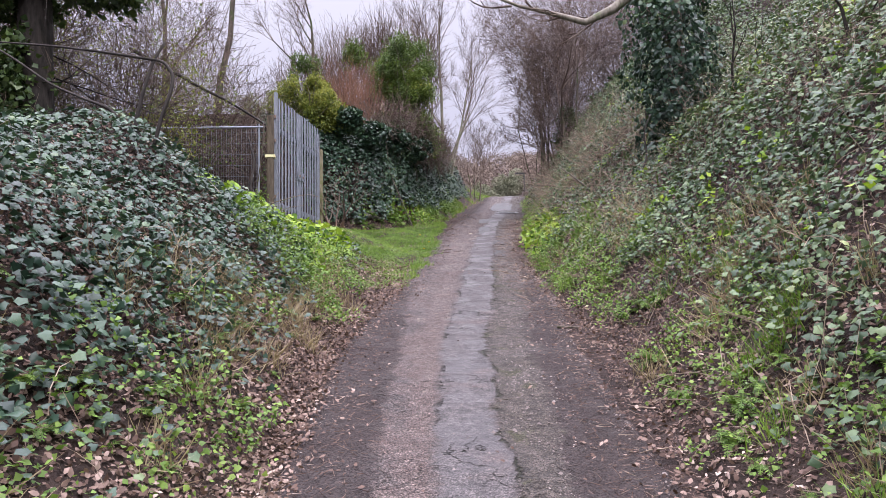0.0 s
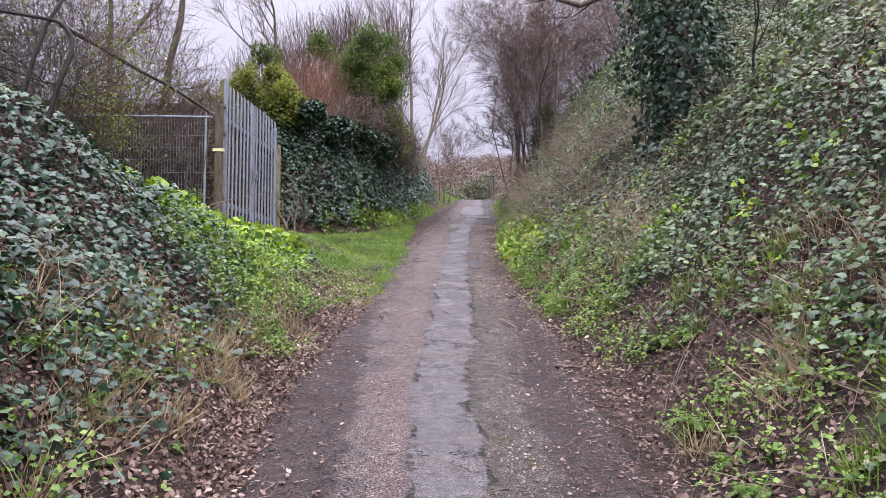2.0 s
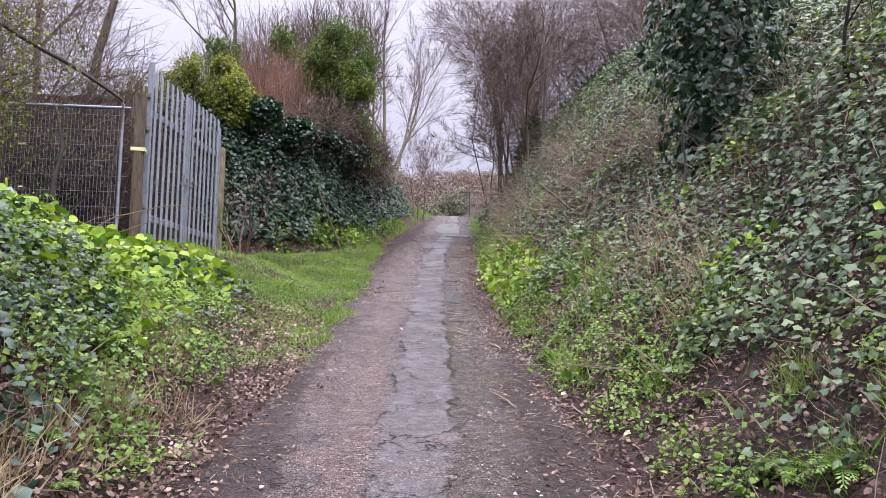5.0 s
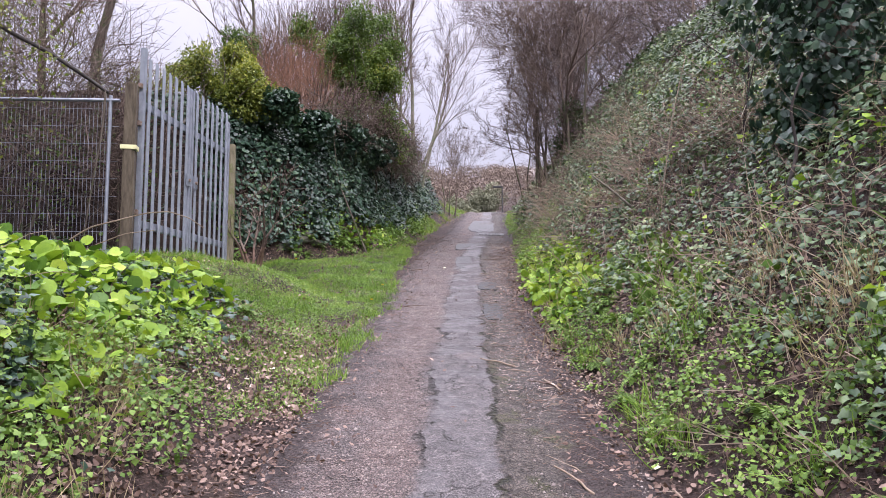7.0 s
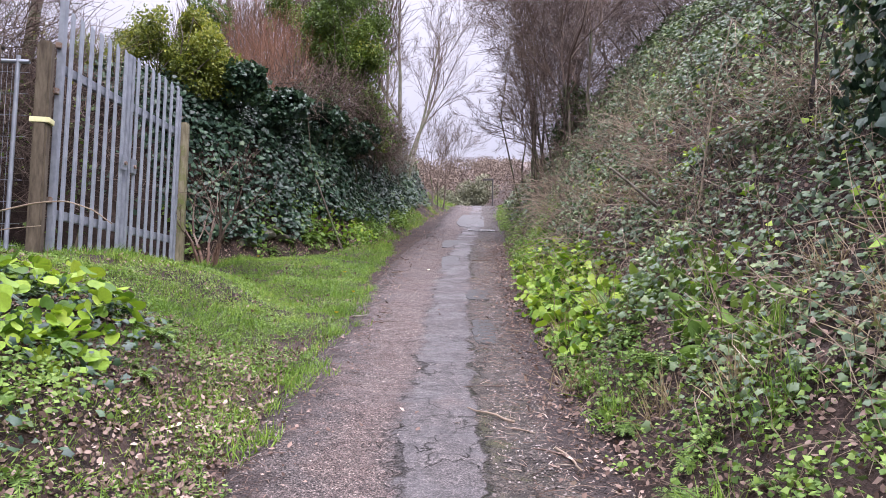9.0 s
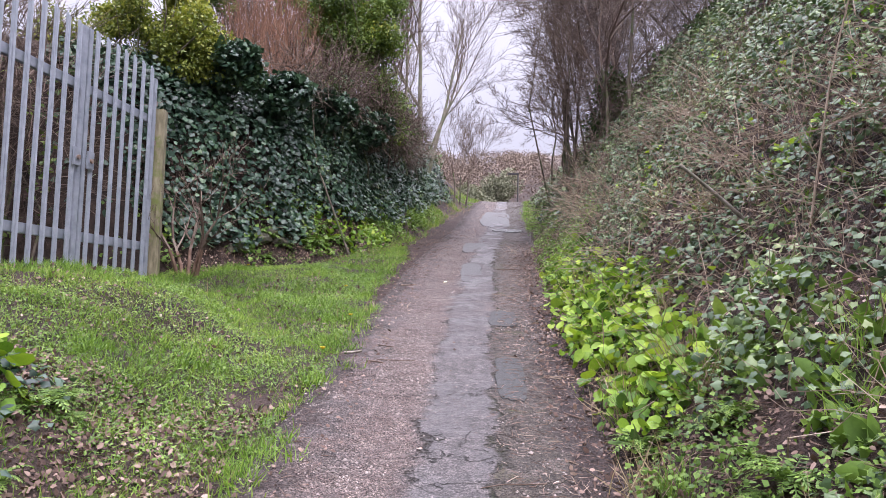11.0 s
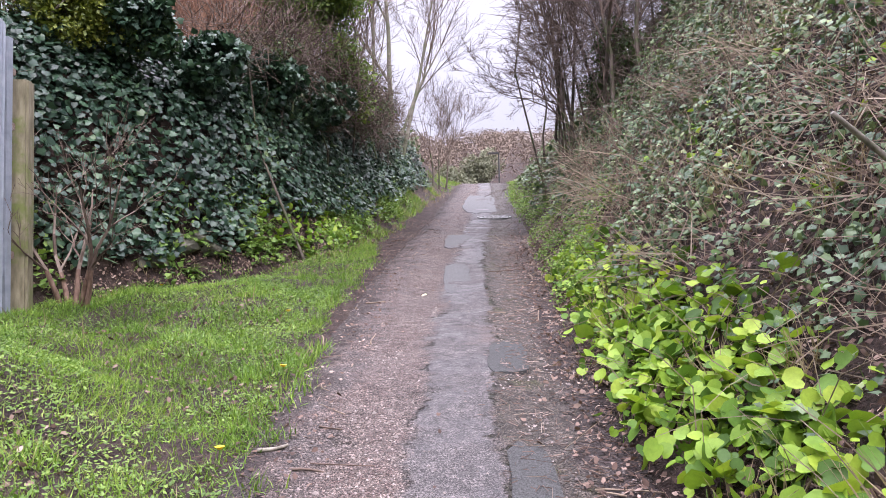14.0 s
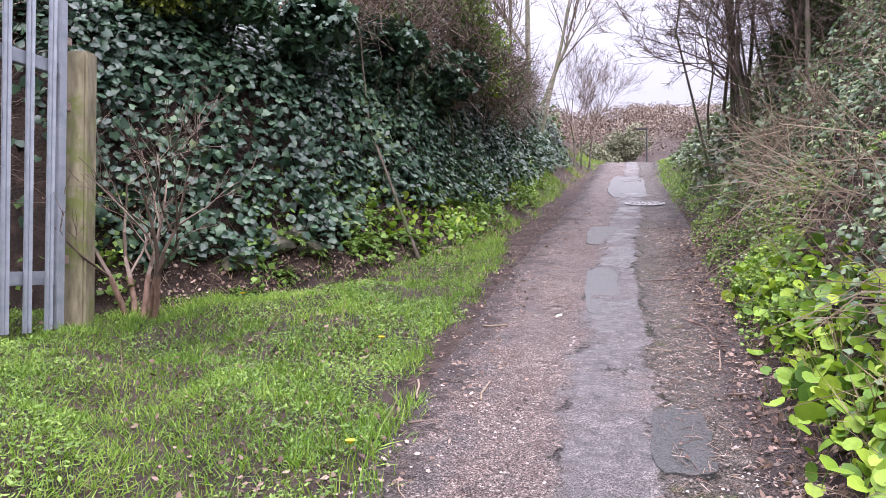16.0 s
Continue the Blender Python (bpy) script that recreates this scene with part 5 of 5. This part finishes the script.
scrub(230, -4, 44, 70, 116, 1.5, 0.22, SCRUB, "brown winter scrub covering the far hillside", 400)
GREYGREEN = leaf_material("grey_green_leaf", [(0.0, (0.12, 0.125, 0.09)), (0.5, (0.18, 0.19, 0.13)), (1.0, (0.26, 0.27, 0.19))], 0.8, 0.15, 0.1)
bush("distant_bush", cluster(6.3, 68, 12.6, 2.0, 1.2, 1.5, 16, 0.9), 8000, 0.2, GREYGREEN, "grey-green bush beyond the crest of the lane", gap=0.35)
bush("distant_bush", cluster(3.6, 62, 10.6, 1.5, 1.2, 0.9, 12, 0.8), 6000, 0.2, GREYGREEN, "low grey-green bush beyond the crest of the lane", gap=0.35)
scrub(30, -60, 2, 60, 115, 2.4, 0.45, DARKBUSH, "distant dark hedges and trees", 350)

# ---- sticks and small things on the lane ----
def stick(x, y, ln, turn_z, r, label, mat=BARK):
    p, d = [np.array([0.0, 0, 0])], np.array([1.0, 0, 0])
    for i in range(5):
        p.append(p[-1] + d * ln / 5)
        d = unit((d + np.array([0, rng.normal() * 0.15, rng.normal() * 0.05]))[None])[0]
    ob = tagged(tube_path("stick", p, r * np.linspace(1, 0.6, 6), mat, None, 6), label, "stick")
    ob.matrix_world = pose(x, y, float(lane_z(y)) + r + 0.008, math.degrees(math.atan(0.188)), 0, 0) @ pose(0, 0, 0, 0, 0, turn_z)
    return ob


stick(1.04, 6.6, 0.2, -12, 0.016, "short dark wet stick lying on the lane's edge")
stick(0.26, 4.58, 0.16, -3, 0.005, "thin pale twig lying on the tarmac")
stick(-0.2, 13.0, 0.14, 6, 0.012, "broken pale piece of wood on the gravel", PALEBARK)
for i in range(70):
    yy = rng.uniform(2.0, 20)
    xx = right_edge(yy) - rng.uniform(-0.1, 0.45) if i % 3 else left_edge(yy) + rng.uniform(-0.1, 0.4)
    stick(xx, yy, rng.uniform(0.08, 0.35), rng.uniform(0, 360), rng.uniform(0.003, 0.008), "small brown twig lying in the mud", TWIG if i % 2 else DRYSTEM)
x, y = spots(30000, -1.3, 2.4, 0, 24, lambda x, y: 0.03 + 0.9 * (np.abs(x - lane_mid(y)) > 0.55) * near(x, left_edge(y) - 0.1, right_edge(y) + 0.1, 0.1))
carpet("wood_chips", DEAD_LEAF, x, y, (0.012, 0.04), LITTER, (0.005, 0.02), 0.3, 0, 0.2, 0, "brown leaf scraps and bark chips along the lane", "litter")

# ---- bent branches over the mound, twigs by the gate, stems on the bank ----
bent_branch([(-2.81, 6.4, 2.9), (-2.79, 6.4, 3.15), (-2.74, 6.42, 3.45), (-2.66, 6.45, 3.76), (-2.57, 6.5, 3.98)], 0.024, DARKBARK, "broken upright branch stub rising from the ivy")
bent_branch([(-2.83, 6.42, 3.0), (-3.0, 6.4, 3.32), (-3.26, 6.4, 3.42), (-3.57, 6.4, 3.56), (-3.94, 6.4, 3.83), (-4.4, 6.5, 4.1)], 0.017, DARKBARK, "low arching bare branch over the ivy mound")
bent_branch([(-2.62, 6.4, 2.95), (-2.54, 6.4, 3.28), (-2.46, 6.42, 3.52), (-2.47, 6.44, 3.66), (-2.56, 6.45, 3.78), (-2.8, 6.45, 3.82), (-3.15, 6.45, 3.88), (-3.6, 6.5, 3.96), (-4.2, 6.6, 4.05)], 0.019, DARKBARK, "dark hooked branch bending over the ivy mound")
bent_branch([(-2.3, 9.0, 2.6), (-2.45, 9.0, 3.0), (-2.4, 9.05, 3.35), (-2.5, 9.1, 3.7)], 0.022, DARKBARK, "short dark crooked stem rising from the leaves")
bent_branch([(-5.6, 12.6, 6.2), (-4.9, 12.5, 5.8), (-4.26, 12.4, 5.4), (-3.7, 12.15, 5.08), (-3.14, 11.95, 4.7), (-2.98, 11.9, 4.58)], 0.034, DARKBARK, "long bare branch sloping down to the gate")
bent_branch([(-3.0, 11.9, 4.6), (-3.02, 11.9, 4.2), (-3.1, 11.9, 3.6), (-3.2, 11.9, 2.7)], 0.012, BARK, "thin stem hanging from the sloping branch")
bent_branch([(-3.3, 11.2, 2.75), (-2.8, 11.2, 3.11), (-2.56, 11.2, 3.17), (-2.3, 11.2, 3.24), (-2.09, 11.2, 3.26), (-1.9, 11.2, 3.2), (-1.75, 11.15, 3.1)], 0.008, DRYSTEM, "thin arching bramble in front of the gate")
bent_branch([(-2.9, 10.9, 2.75), (-2.6, 10.9, 2.92), (-2.35, 10.9, 3.02), (-2.1, 10.9, 3.05)], 0.006, DRYSTEM, "thin arching bramble in front of the gate")
bent_branch([(2.95, 12.25, 2.95), (2.77, 12.2, 3.2), (2.53, 12.2, 3.43), (2.26, 12.2, 3.66), (2.05, 12.15, 3.8)], 0.022, PALEBARK, "thick pale dead stem slanting out of the bank")
bent_branch([(3.05, 12.2, 3.1), (2.9, 12.2, 3.32), (2.72, 12.2, 3.59), (2.62, 12.2, 3.76)], 0.02, PALEBARK, "thick pale dead stem slanting out of the bank")
bent_branch([(3.1, 12.3, 3.2), (3.0, 12.25, 3.5), (2.93, 12.2, 3.8), (2.95, 12.2, 4.1)], 0.016, PALEBARK, "thick pale dead stem slanting out of the bank")
bent_branch([(2.45, 11.5, 2.75), (2.5, 11.5, 2.95), (2.58, 11.5, 3.54), (2.68, 11.5, 4.22), (2.85, 11.5, 4.9)], 0.009, DRYSTEM, "tall thin dead stalk standing on the bank")
bent_branch([(3.0, 11.6, 3.35), (3.07, 11.5, 3.6), (3.18, 11.5, 4.14), (3.2, 11.5, 4.6)], 0.011, DRYSTEM, "tall thin dead stalk standing on the bank")
bent_branch([(2.62, 9.3, 2.75), (2.62, 9.3, 3.1), (2.72, 9.3, 3.4), (2.68, 9.3, 3.7), (2.78, 9.3, 3.95)], 0.016, DARKBARK, "crooked dark sapling stem on the bank")
bent_branch([(3.14, 23.15, 5.3), (3.1, 23.1, 6.0), (3.2, 23.1, 6.6), (3.05, 23.0, 7.2), (3.2, 22.9, 7.9)], 0.022, BARK, "bare vine hanging beside the lane")
bent_branch([(2.5, 17.0, 4.1), (2.2, 16.9, 4.25), (1.95, 16.8, 4.28)], 0.008, PALEBARK, "pale broken twig jutting from the bank")

for bx, by, lean in ((3.15, 11.0, -0.1), (3.5, 8.2, -0.2), (3.9, 6.6, -0.15)):
    tree("bare_sapling", [dict(base=(bx, by, on_land(bx, by)), aim=(lean, 0, 1), length=1.3, radius=0.02, levels=2, spread=0.6, kids=(3, 4), rise=0.06, wander=0.2, shrink=0.5, start=0.35), dict(base=(bx + 0.15, by + 0.1, on_land(bx + 0.15, by + 0.1)), aim=(lean + 0.35, 0, 1), length=1.0, radius=0.014, levels=2, spread=0.6, kids=(2, 3), rise=0.06, wander=0.2, shrink=0.5, start=0.35)], DARKBARK, DARKBARK, "small dark bare sapling rising from the bank ivy", "sapling", 4)

REDBARK = bark_material("reddish_bark", (0.07, 0.04, 0.03), (0.2, 0.13, 0.1), 30)
tree("red_stemmed_sapling", [dict(base=(-2.5 + 0.05 * i, 16.0, on_land(-2.5, 16.0, -0.08)), aim=a, length=1.15, radius=0.026, levels=3, spread=0.5, kids=(3, 4), rise=0.05, wander=0.16, shrink=0.55, start=0.3) for i, a in enumerate(((-0.3, 0, 1), (-0.12, 0.1, 1), (0.12, 0, 1), (0.4, -0.1, 1), (0.22, -0.2, 1)))], REDBARK, TWIG, "small bare sapling with reddish stems beside the gate post", "sapling", 4)


def rock(x, y, r, dz):
    bm = bmesh.new()
    bmesh.ops.create_icosphere(bm, subdivisions=2, radius=r)
    sx, sy = rng.uniform(0.8, 1.4), rng.uniform(0.7, 1.1)
    for v in bm.verts:
        n = noise.noise(v.co * (2.2 / r) * 0.5 + Vector((x * 7, y * 3, 0)))
        v.co *= 1 + 0.35 * n
        v.co.x, v.co.y, v.co.z = v.co.x * sx, v.co.y * sy, v.co.z * 0.7
    me = bpy.data.meshes.new("rock")
    bm.to_mesh(me)
    bm.free()
    me.materials.append(STONE)
    ob = tagged(new("rock", me), "grey weathered rock half buried at the foot of the ivy", "rock", "rocks below the ivy")
    ob.matrix_world = pose(x, y, on_land(x, y, dz), rng.uniform(-15, 15), rng.uniform(-15, 15), rng.uniform(0, 360))
    return ob


for k in range(9):
    yy = rng.uniform(16.4, 18.2)
    rock(float(far_foot(yy)) - rng.uniform(0.22, 0.42), yy, rng.uniform(0.08, 0.16), -0.05)


def patch(cx, cy, w, l, turn_z, mat, label):
    """A thin relaid patch of tarmac with a ragged outline."""
    bm = bmesh.new()
    n = 26
    ring, low = [], []
    for i in range(n):
        t = 2 * math.pi * i / n
        c, s = math.cos(t), math.sin(t)
        k = (abs(c) ** 5 + abs(s) ** 5) ** -0.2 * (1 + 0.045 * float(rng.normal()))
        px, py = c * w / 2 * k, s * l / 2 * k
        ring.append(bm.verts.new((px, py, 0.004)))
        low.append(bm.verts.new((px * 1.03, py * 1.02, -0.02)))
    bm.faces.new(ring)
    for i in range(n):
        bm.faces.new((low[i], low[(i + 1) % n], ring[(i + 1) % n], ring[i]))
    me = bpy.data.meshes.new("tarmac_patch")
    bm.to_mesh(me)
    bm.free()
    me.materials.append(mat)
    ob = tagged(new("tarmac_patch", me), label, "road patch", kind="structure")
    ob.matrix_world = pose(cx, cy, float(lane_z(cy)) + 0.012, math.degrees(math.atan(0.188)), 0, 0) @ pose(0, 0, 0, 0, 0, turn_z)
    return ob


PATCHTAR = plain("dark_patch_tarmac", (0.01, 0.01, 0.011), (0.085, 0.085, 0.083), 130, 0.85, 0, 1.0)
patch(1.0, 12.5, 0.19, 1.0, -4, PATCHTAR, "dark relaid tarmac patch beside the middle strip")
patch(1.15, 14.4, 0.26, 0.7, -6, PATCHTAR, "dark relaid tarmac patch beside the middle strip")

SLAB = plain("pale_old_tarmac", (0.03, 0.03, 0.031), (0.1, 0.098, 0.098), 90, 0.75, 0, 0.9)
patch(1.26, 20.45, 0.41, 1.6, -5, SLAB, "smooth pale slab of old tarmac in the lane")
patch(1.02, 17.4, 0.29, 1.75, -4, SLAB, "smooth pale slab of old tarmac in the lane")
patch(2.36, 28.2, 0.8, 6.0, -6, SLAB, "long pale slab of old tarmac below the crest")


def manhole_cover(x, y):
    """A round iron cover: a rim and a plate with raised studs."""
    root = tagged(new("manhole_cover"), "round grey iron manhole cover set in the lane", "manhole cover")
    bm = bmesh.new()
    bmesh.ops.create_cone(bm, cap_ends=True, segments=32, radius1=0.3, radius2=0.29, depth=0.03)
    part("plate", bm, IRON, root)
    n = 32
    v = [(math.cos(2 * math.pi * i / n) * r, math.sin(2 * math.pi * i / n) * r, z) for r, z in ((0.31, 0.0), (0.312, 0.02), (0.345, 0.02), (0.35, -0.02)) for i in range(n)]
    f = [(a * n + i, a * n + (i + 1) % n, (a + 1) * n + (i + 1) % n, (a + 1) * n + i) for a in range(3) for i in range(n)]
    mesh_np("rim", v, np.array(f), IRON, root)
    studs = [(r * math.cos(t), r * math.sin(t)) for r, k in ((0.07, 6), (0.15, 10), (0.23, 16)) for t in np.arange(k) * 2 * math.pi / k]
    stud = None
    for a, b in studs:
        if stud is None:
            stud = part("stud", box(bmesh.new(), -0.02, 0.02, -0.02, 0.02, 0.0, 0.01, 0.003), IRON, root)
            stud.location = (a, b, 0.015)
        else:
            o = new("stud", stud.data)
            o.parent, o.location = root, (a, b, 0.015)
    root.matrix_world = pose(x, y, float(lane_z(y)) + 0.02, math.degrees(math.atan(0.188)), 0, 0)
    return root


IRON = plain("worn_iron", (0.1, 0.1, 0.1), (0.28, 0.28, 0.27), 25, 0.5, 0.6)
manhole_cover(2.23, 24.0)

# ---- loose grit, stalks and flowers ----
x, y = rng.uniform(-1.1, 2.4, 100000), rng.uniform(2.0, 21, 100000)
u = x - lane_mid(y)
ok = rng.random(100000) < np.where(np.abs(u + 0.38) < 0.2, 0.9, np.where(np.abs(u) < 0.22, 0.1, 0.5)) * (np.abs(u) < 0.95) * np.where((u < -0.5) & (y < 7.5), 0.25, 1)
x, y, u = x[ok], y[ok], u[ok]
n = len(x)
PEBBLE = (np.array([(0, 0, 0.45), (0.5, 0.1, 0), (0.1, 0.5, 0), (-0.5, 0.05, 0), (-0.1, -0.5, 0)], float), np.array([(0, 1, 2), (0, 2, 3), (0, 3, 4), (0, 4, 1)]))
GRIT = leaf_material("loose_grit", [(0.0, (0.05, 0.042, 0.04)), (0.5, (0.14, 0.115, 0.105)), (0.9, (0.3, 0.26, 0.24)), (1.0, (0.36, 0.34, 0.31))], 0.8, 0.3, 0)
sz = lane_z(y) + 0.006 - 0.018 * np.exp(-((u + 0.4) / 0.16) ** 2)
tagged(leaves("gravel", PEBBLE, np.stack([x, y, sz], 1), np.tile([0, -0.19, 1.0], (n, 1)), rand3(n) * (1, 1, 0.01), rng.uniform(0.005, 0.017, n) * np.where(rng.random(n) > 0.97, 2, 1), GRIT), "loose grit scattered over the worn tarmac", "gravel", kind="stuff")


def straws(n, keep, label, size=(0.015, 0.075), mat=LITTER):
    x, y = spots(n, -1.6, 3.2, 1, 21, keep)
    k = len(x)
    p = np.stack([x, y, top(x, y) + rng.uniform(0.002, 0.02, k)], 1)
    al = unit(rand3(k) * (1, 1, 0.12) + np.array([0, 0.0, 0.0]))
    al[:, 2] += al[:, 1] * 0.188
    return tagged(leaves("straws", STEM, p, land_normal(x, y), al, rng.uniform(*size, k), mat, width=rng.uniform(0.0015, 0.0042, k)), label, "dead stalks", kind="stuff")


straws(90000, lambda x, y: near(x, right_edge(y) - 0.5, right_edge(y) + 0.7, 0.12), "brown shreds and dead stalks strewn along the lane's edge")
straws(70000, lambda x, y: near(x, left_edge(y) - 0.3, left_edge(y) + np.interp(y, [3, 7, 10], [0.6, 0.5, 0.2]), 0.1) * (0.3 + 0.7 * (y < 10)), "brown shreds and dead stalks strewn along the lane's edge")
straws(9000, lambda x, y: near(x, right_edge(y) - 0.4, right_edge(y) + 0.7, 0.12), "pale straw stalks lying at the bank's foot", (0.03, 0.11), DRYSTEM)


def dandelion(x, y):
    root = tagged(new("dandelion"), "small yellow dandelion flower in the grass", "flower", "dandelions")
    z = on_land(x, y, 0)
    tubes("stalk", [(0, 0, -0.01, 0.005, 0, 0.06, 0.003, 0.003)], WEED, root, 5)
    bm = bmesh.new()
    bmesh.ops.create_cone(bm, cap_ends=True, segments=14, radius1=0.008, radius2=0.022, depth=0.014, matrix=pose(0.005, 0, 0.066))
    part("flower_head", bm, DANDELION, root)
    root.matrix_world = pose(x, y, z)


for dx, dy in ((-0.35, 12.9), (-0.5, 15.6), (-1.8, 16.4), (-0.28, 14.1)):
    dandelion(dx, dy)
for lx, ly in ((1.32, 8.2), (0.62, 16.4), (1.45, 7.3), (-0.9, 9.9)):
    ob = leaves("fallen_leaf", DEAD_LEAF, np.zeros((1, 3)), np.array([[0, -0.19, 1.0]]), np.array([[0.6, 0.8, 0.15]]), [0.07], YELLOW)
    tagged(ob, "pale fallen leaf lying on the ground", "leaf", "fallen leaves")
    ob.location = (lx, ly, float(land(np.array([lx]), np.array([ly]))[0]) + 0.012)


# ---- feathery weed clumps along both sides ----
def frond_mesh(n_fronds, reach):
    """A rosette of arching fronds, each with paired toothed leaflets."""
    v, f = [], []
    for k in range(n_fronds):
        t = 2.4 * k + rng.uniform(-0.4, 0.4)
        out = np.array([math.cos(t), math.sin(t), 0.0])
        side = np.array([-out[1], out[0], 0.0])
        ln, rise = reach * rng.uniform(0.55, 1.0), rng.uniform(0.35, 0.95)

        def spine(q):
            return out * ln * q + np.array([0, 0, ln * (rise * q * 1.5 - 0.9 * q * q)])

        for i in range(9):
            q = 0.2 + 0.8 * i / 8
            w = ln * 0.42 * (1.08 - q) * rng.uniform(0.7, 1.1) + 0.008
            a, tip = spine(q - 0.03), spine(min(q + 0.07, 1.05))
            for sgn in (-1, 1):
                b = len(v)
                far = a + (tip - a) * 0.9 + side * sgn * w + np.array([0, 0, -0.12 * w])
                m1 = a + (far - a) * 0.45 + (tip - a) * 0.45
                m2 = a + (far - a) * 0.6 - (tip - a) * 0.3
                v += [a, m1, far, m2]
                f += [(b, b + 1, b + 2), (b, b + 2, b + 3)]
        b = len(v)
        for q in (0, 0.25, 0.5, 0.75, 1.0):
            v += [spine(q) + side * 0.003, spine(q) - side * 0.003]
        f += [(b + 2 * i, b + 2 * i + 1, b + 2 * i + 3, b + 2 * i + 2) for i in range(4)]
    me = bpy.data.meshes.new("fronds")
    me.from_pydata([tuple(q) for q in v], [], f)
    me.materials.append(WEED)
    return me


FROND_MESHES = [frond_mesh(n, r) for n, r in ((16, 0.16), (20, 0.2), (13, 0.13), (24, 0.24))]


def weed_clump(x, y, k, s):
    ob = tagged(new("feathery_weed", FROND_MESHES[k]), "clump of feathery fresh green weed fronds on leaf litter", "weed", "feathery weeds")
    ob.matrix_world = pose(x, y, on_land(x, y, 0.0), 0, 0, rng.uniform(0, 360)) @ Matrix.Scale(s, 4)


for i in range(190):
    yy = rng.uniform(1.6, 11.4)
    xx = -1.15 - abs(rng.normal()) * np.interp(yy, [2, 6, 9], [0.55, 0.35, 0.35]) if i % 2 else float(right_edge(yy)) + 0.12 + abs(rng.normal()) * 0.4
    weed_clump(float(xx), yy, int(rng.integers(4)), rng.uniform(0.4, 0.85))
for i in range(26):
    yy = rng.uniform(16.6, 21)
    weed_clump(float(far_foot(yy)) - rng.uniform(-0.05, 0.4), yy, int(rng.integers(4)), rng.uniform(0.8, 1.4))
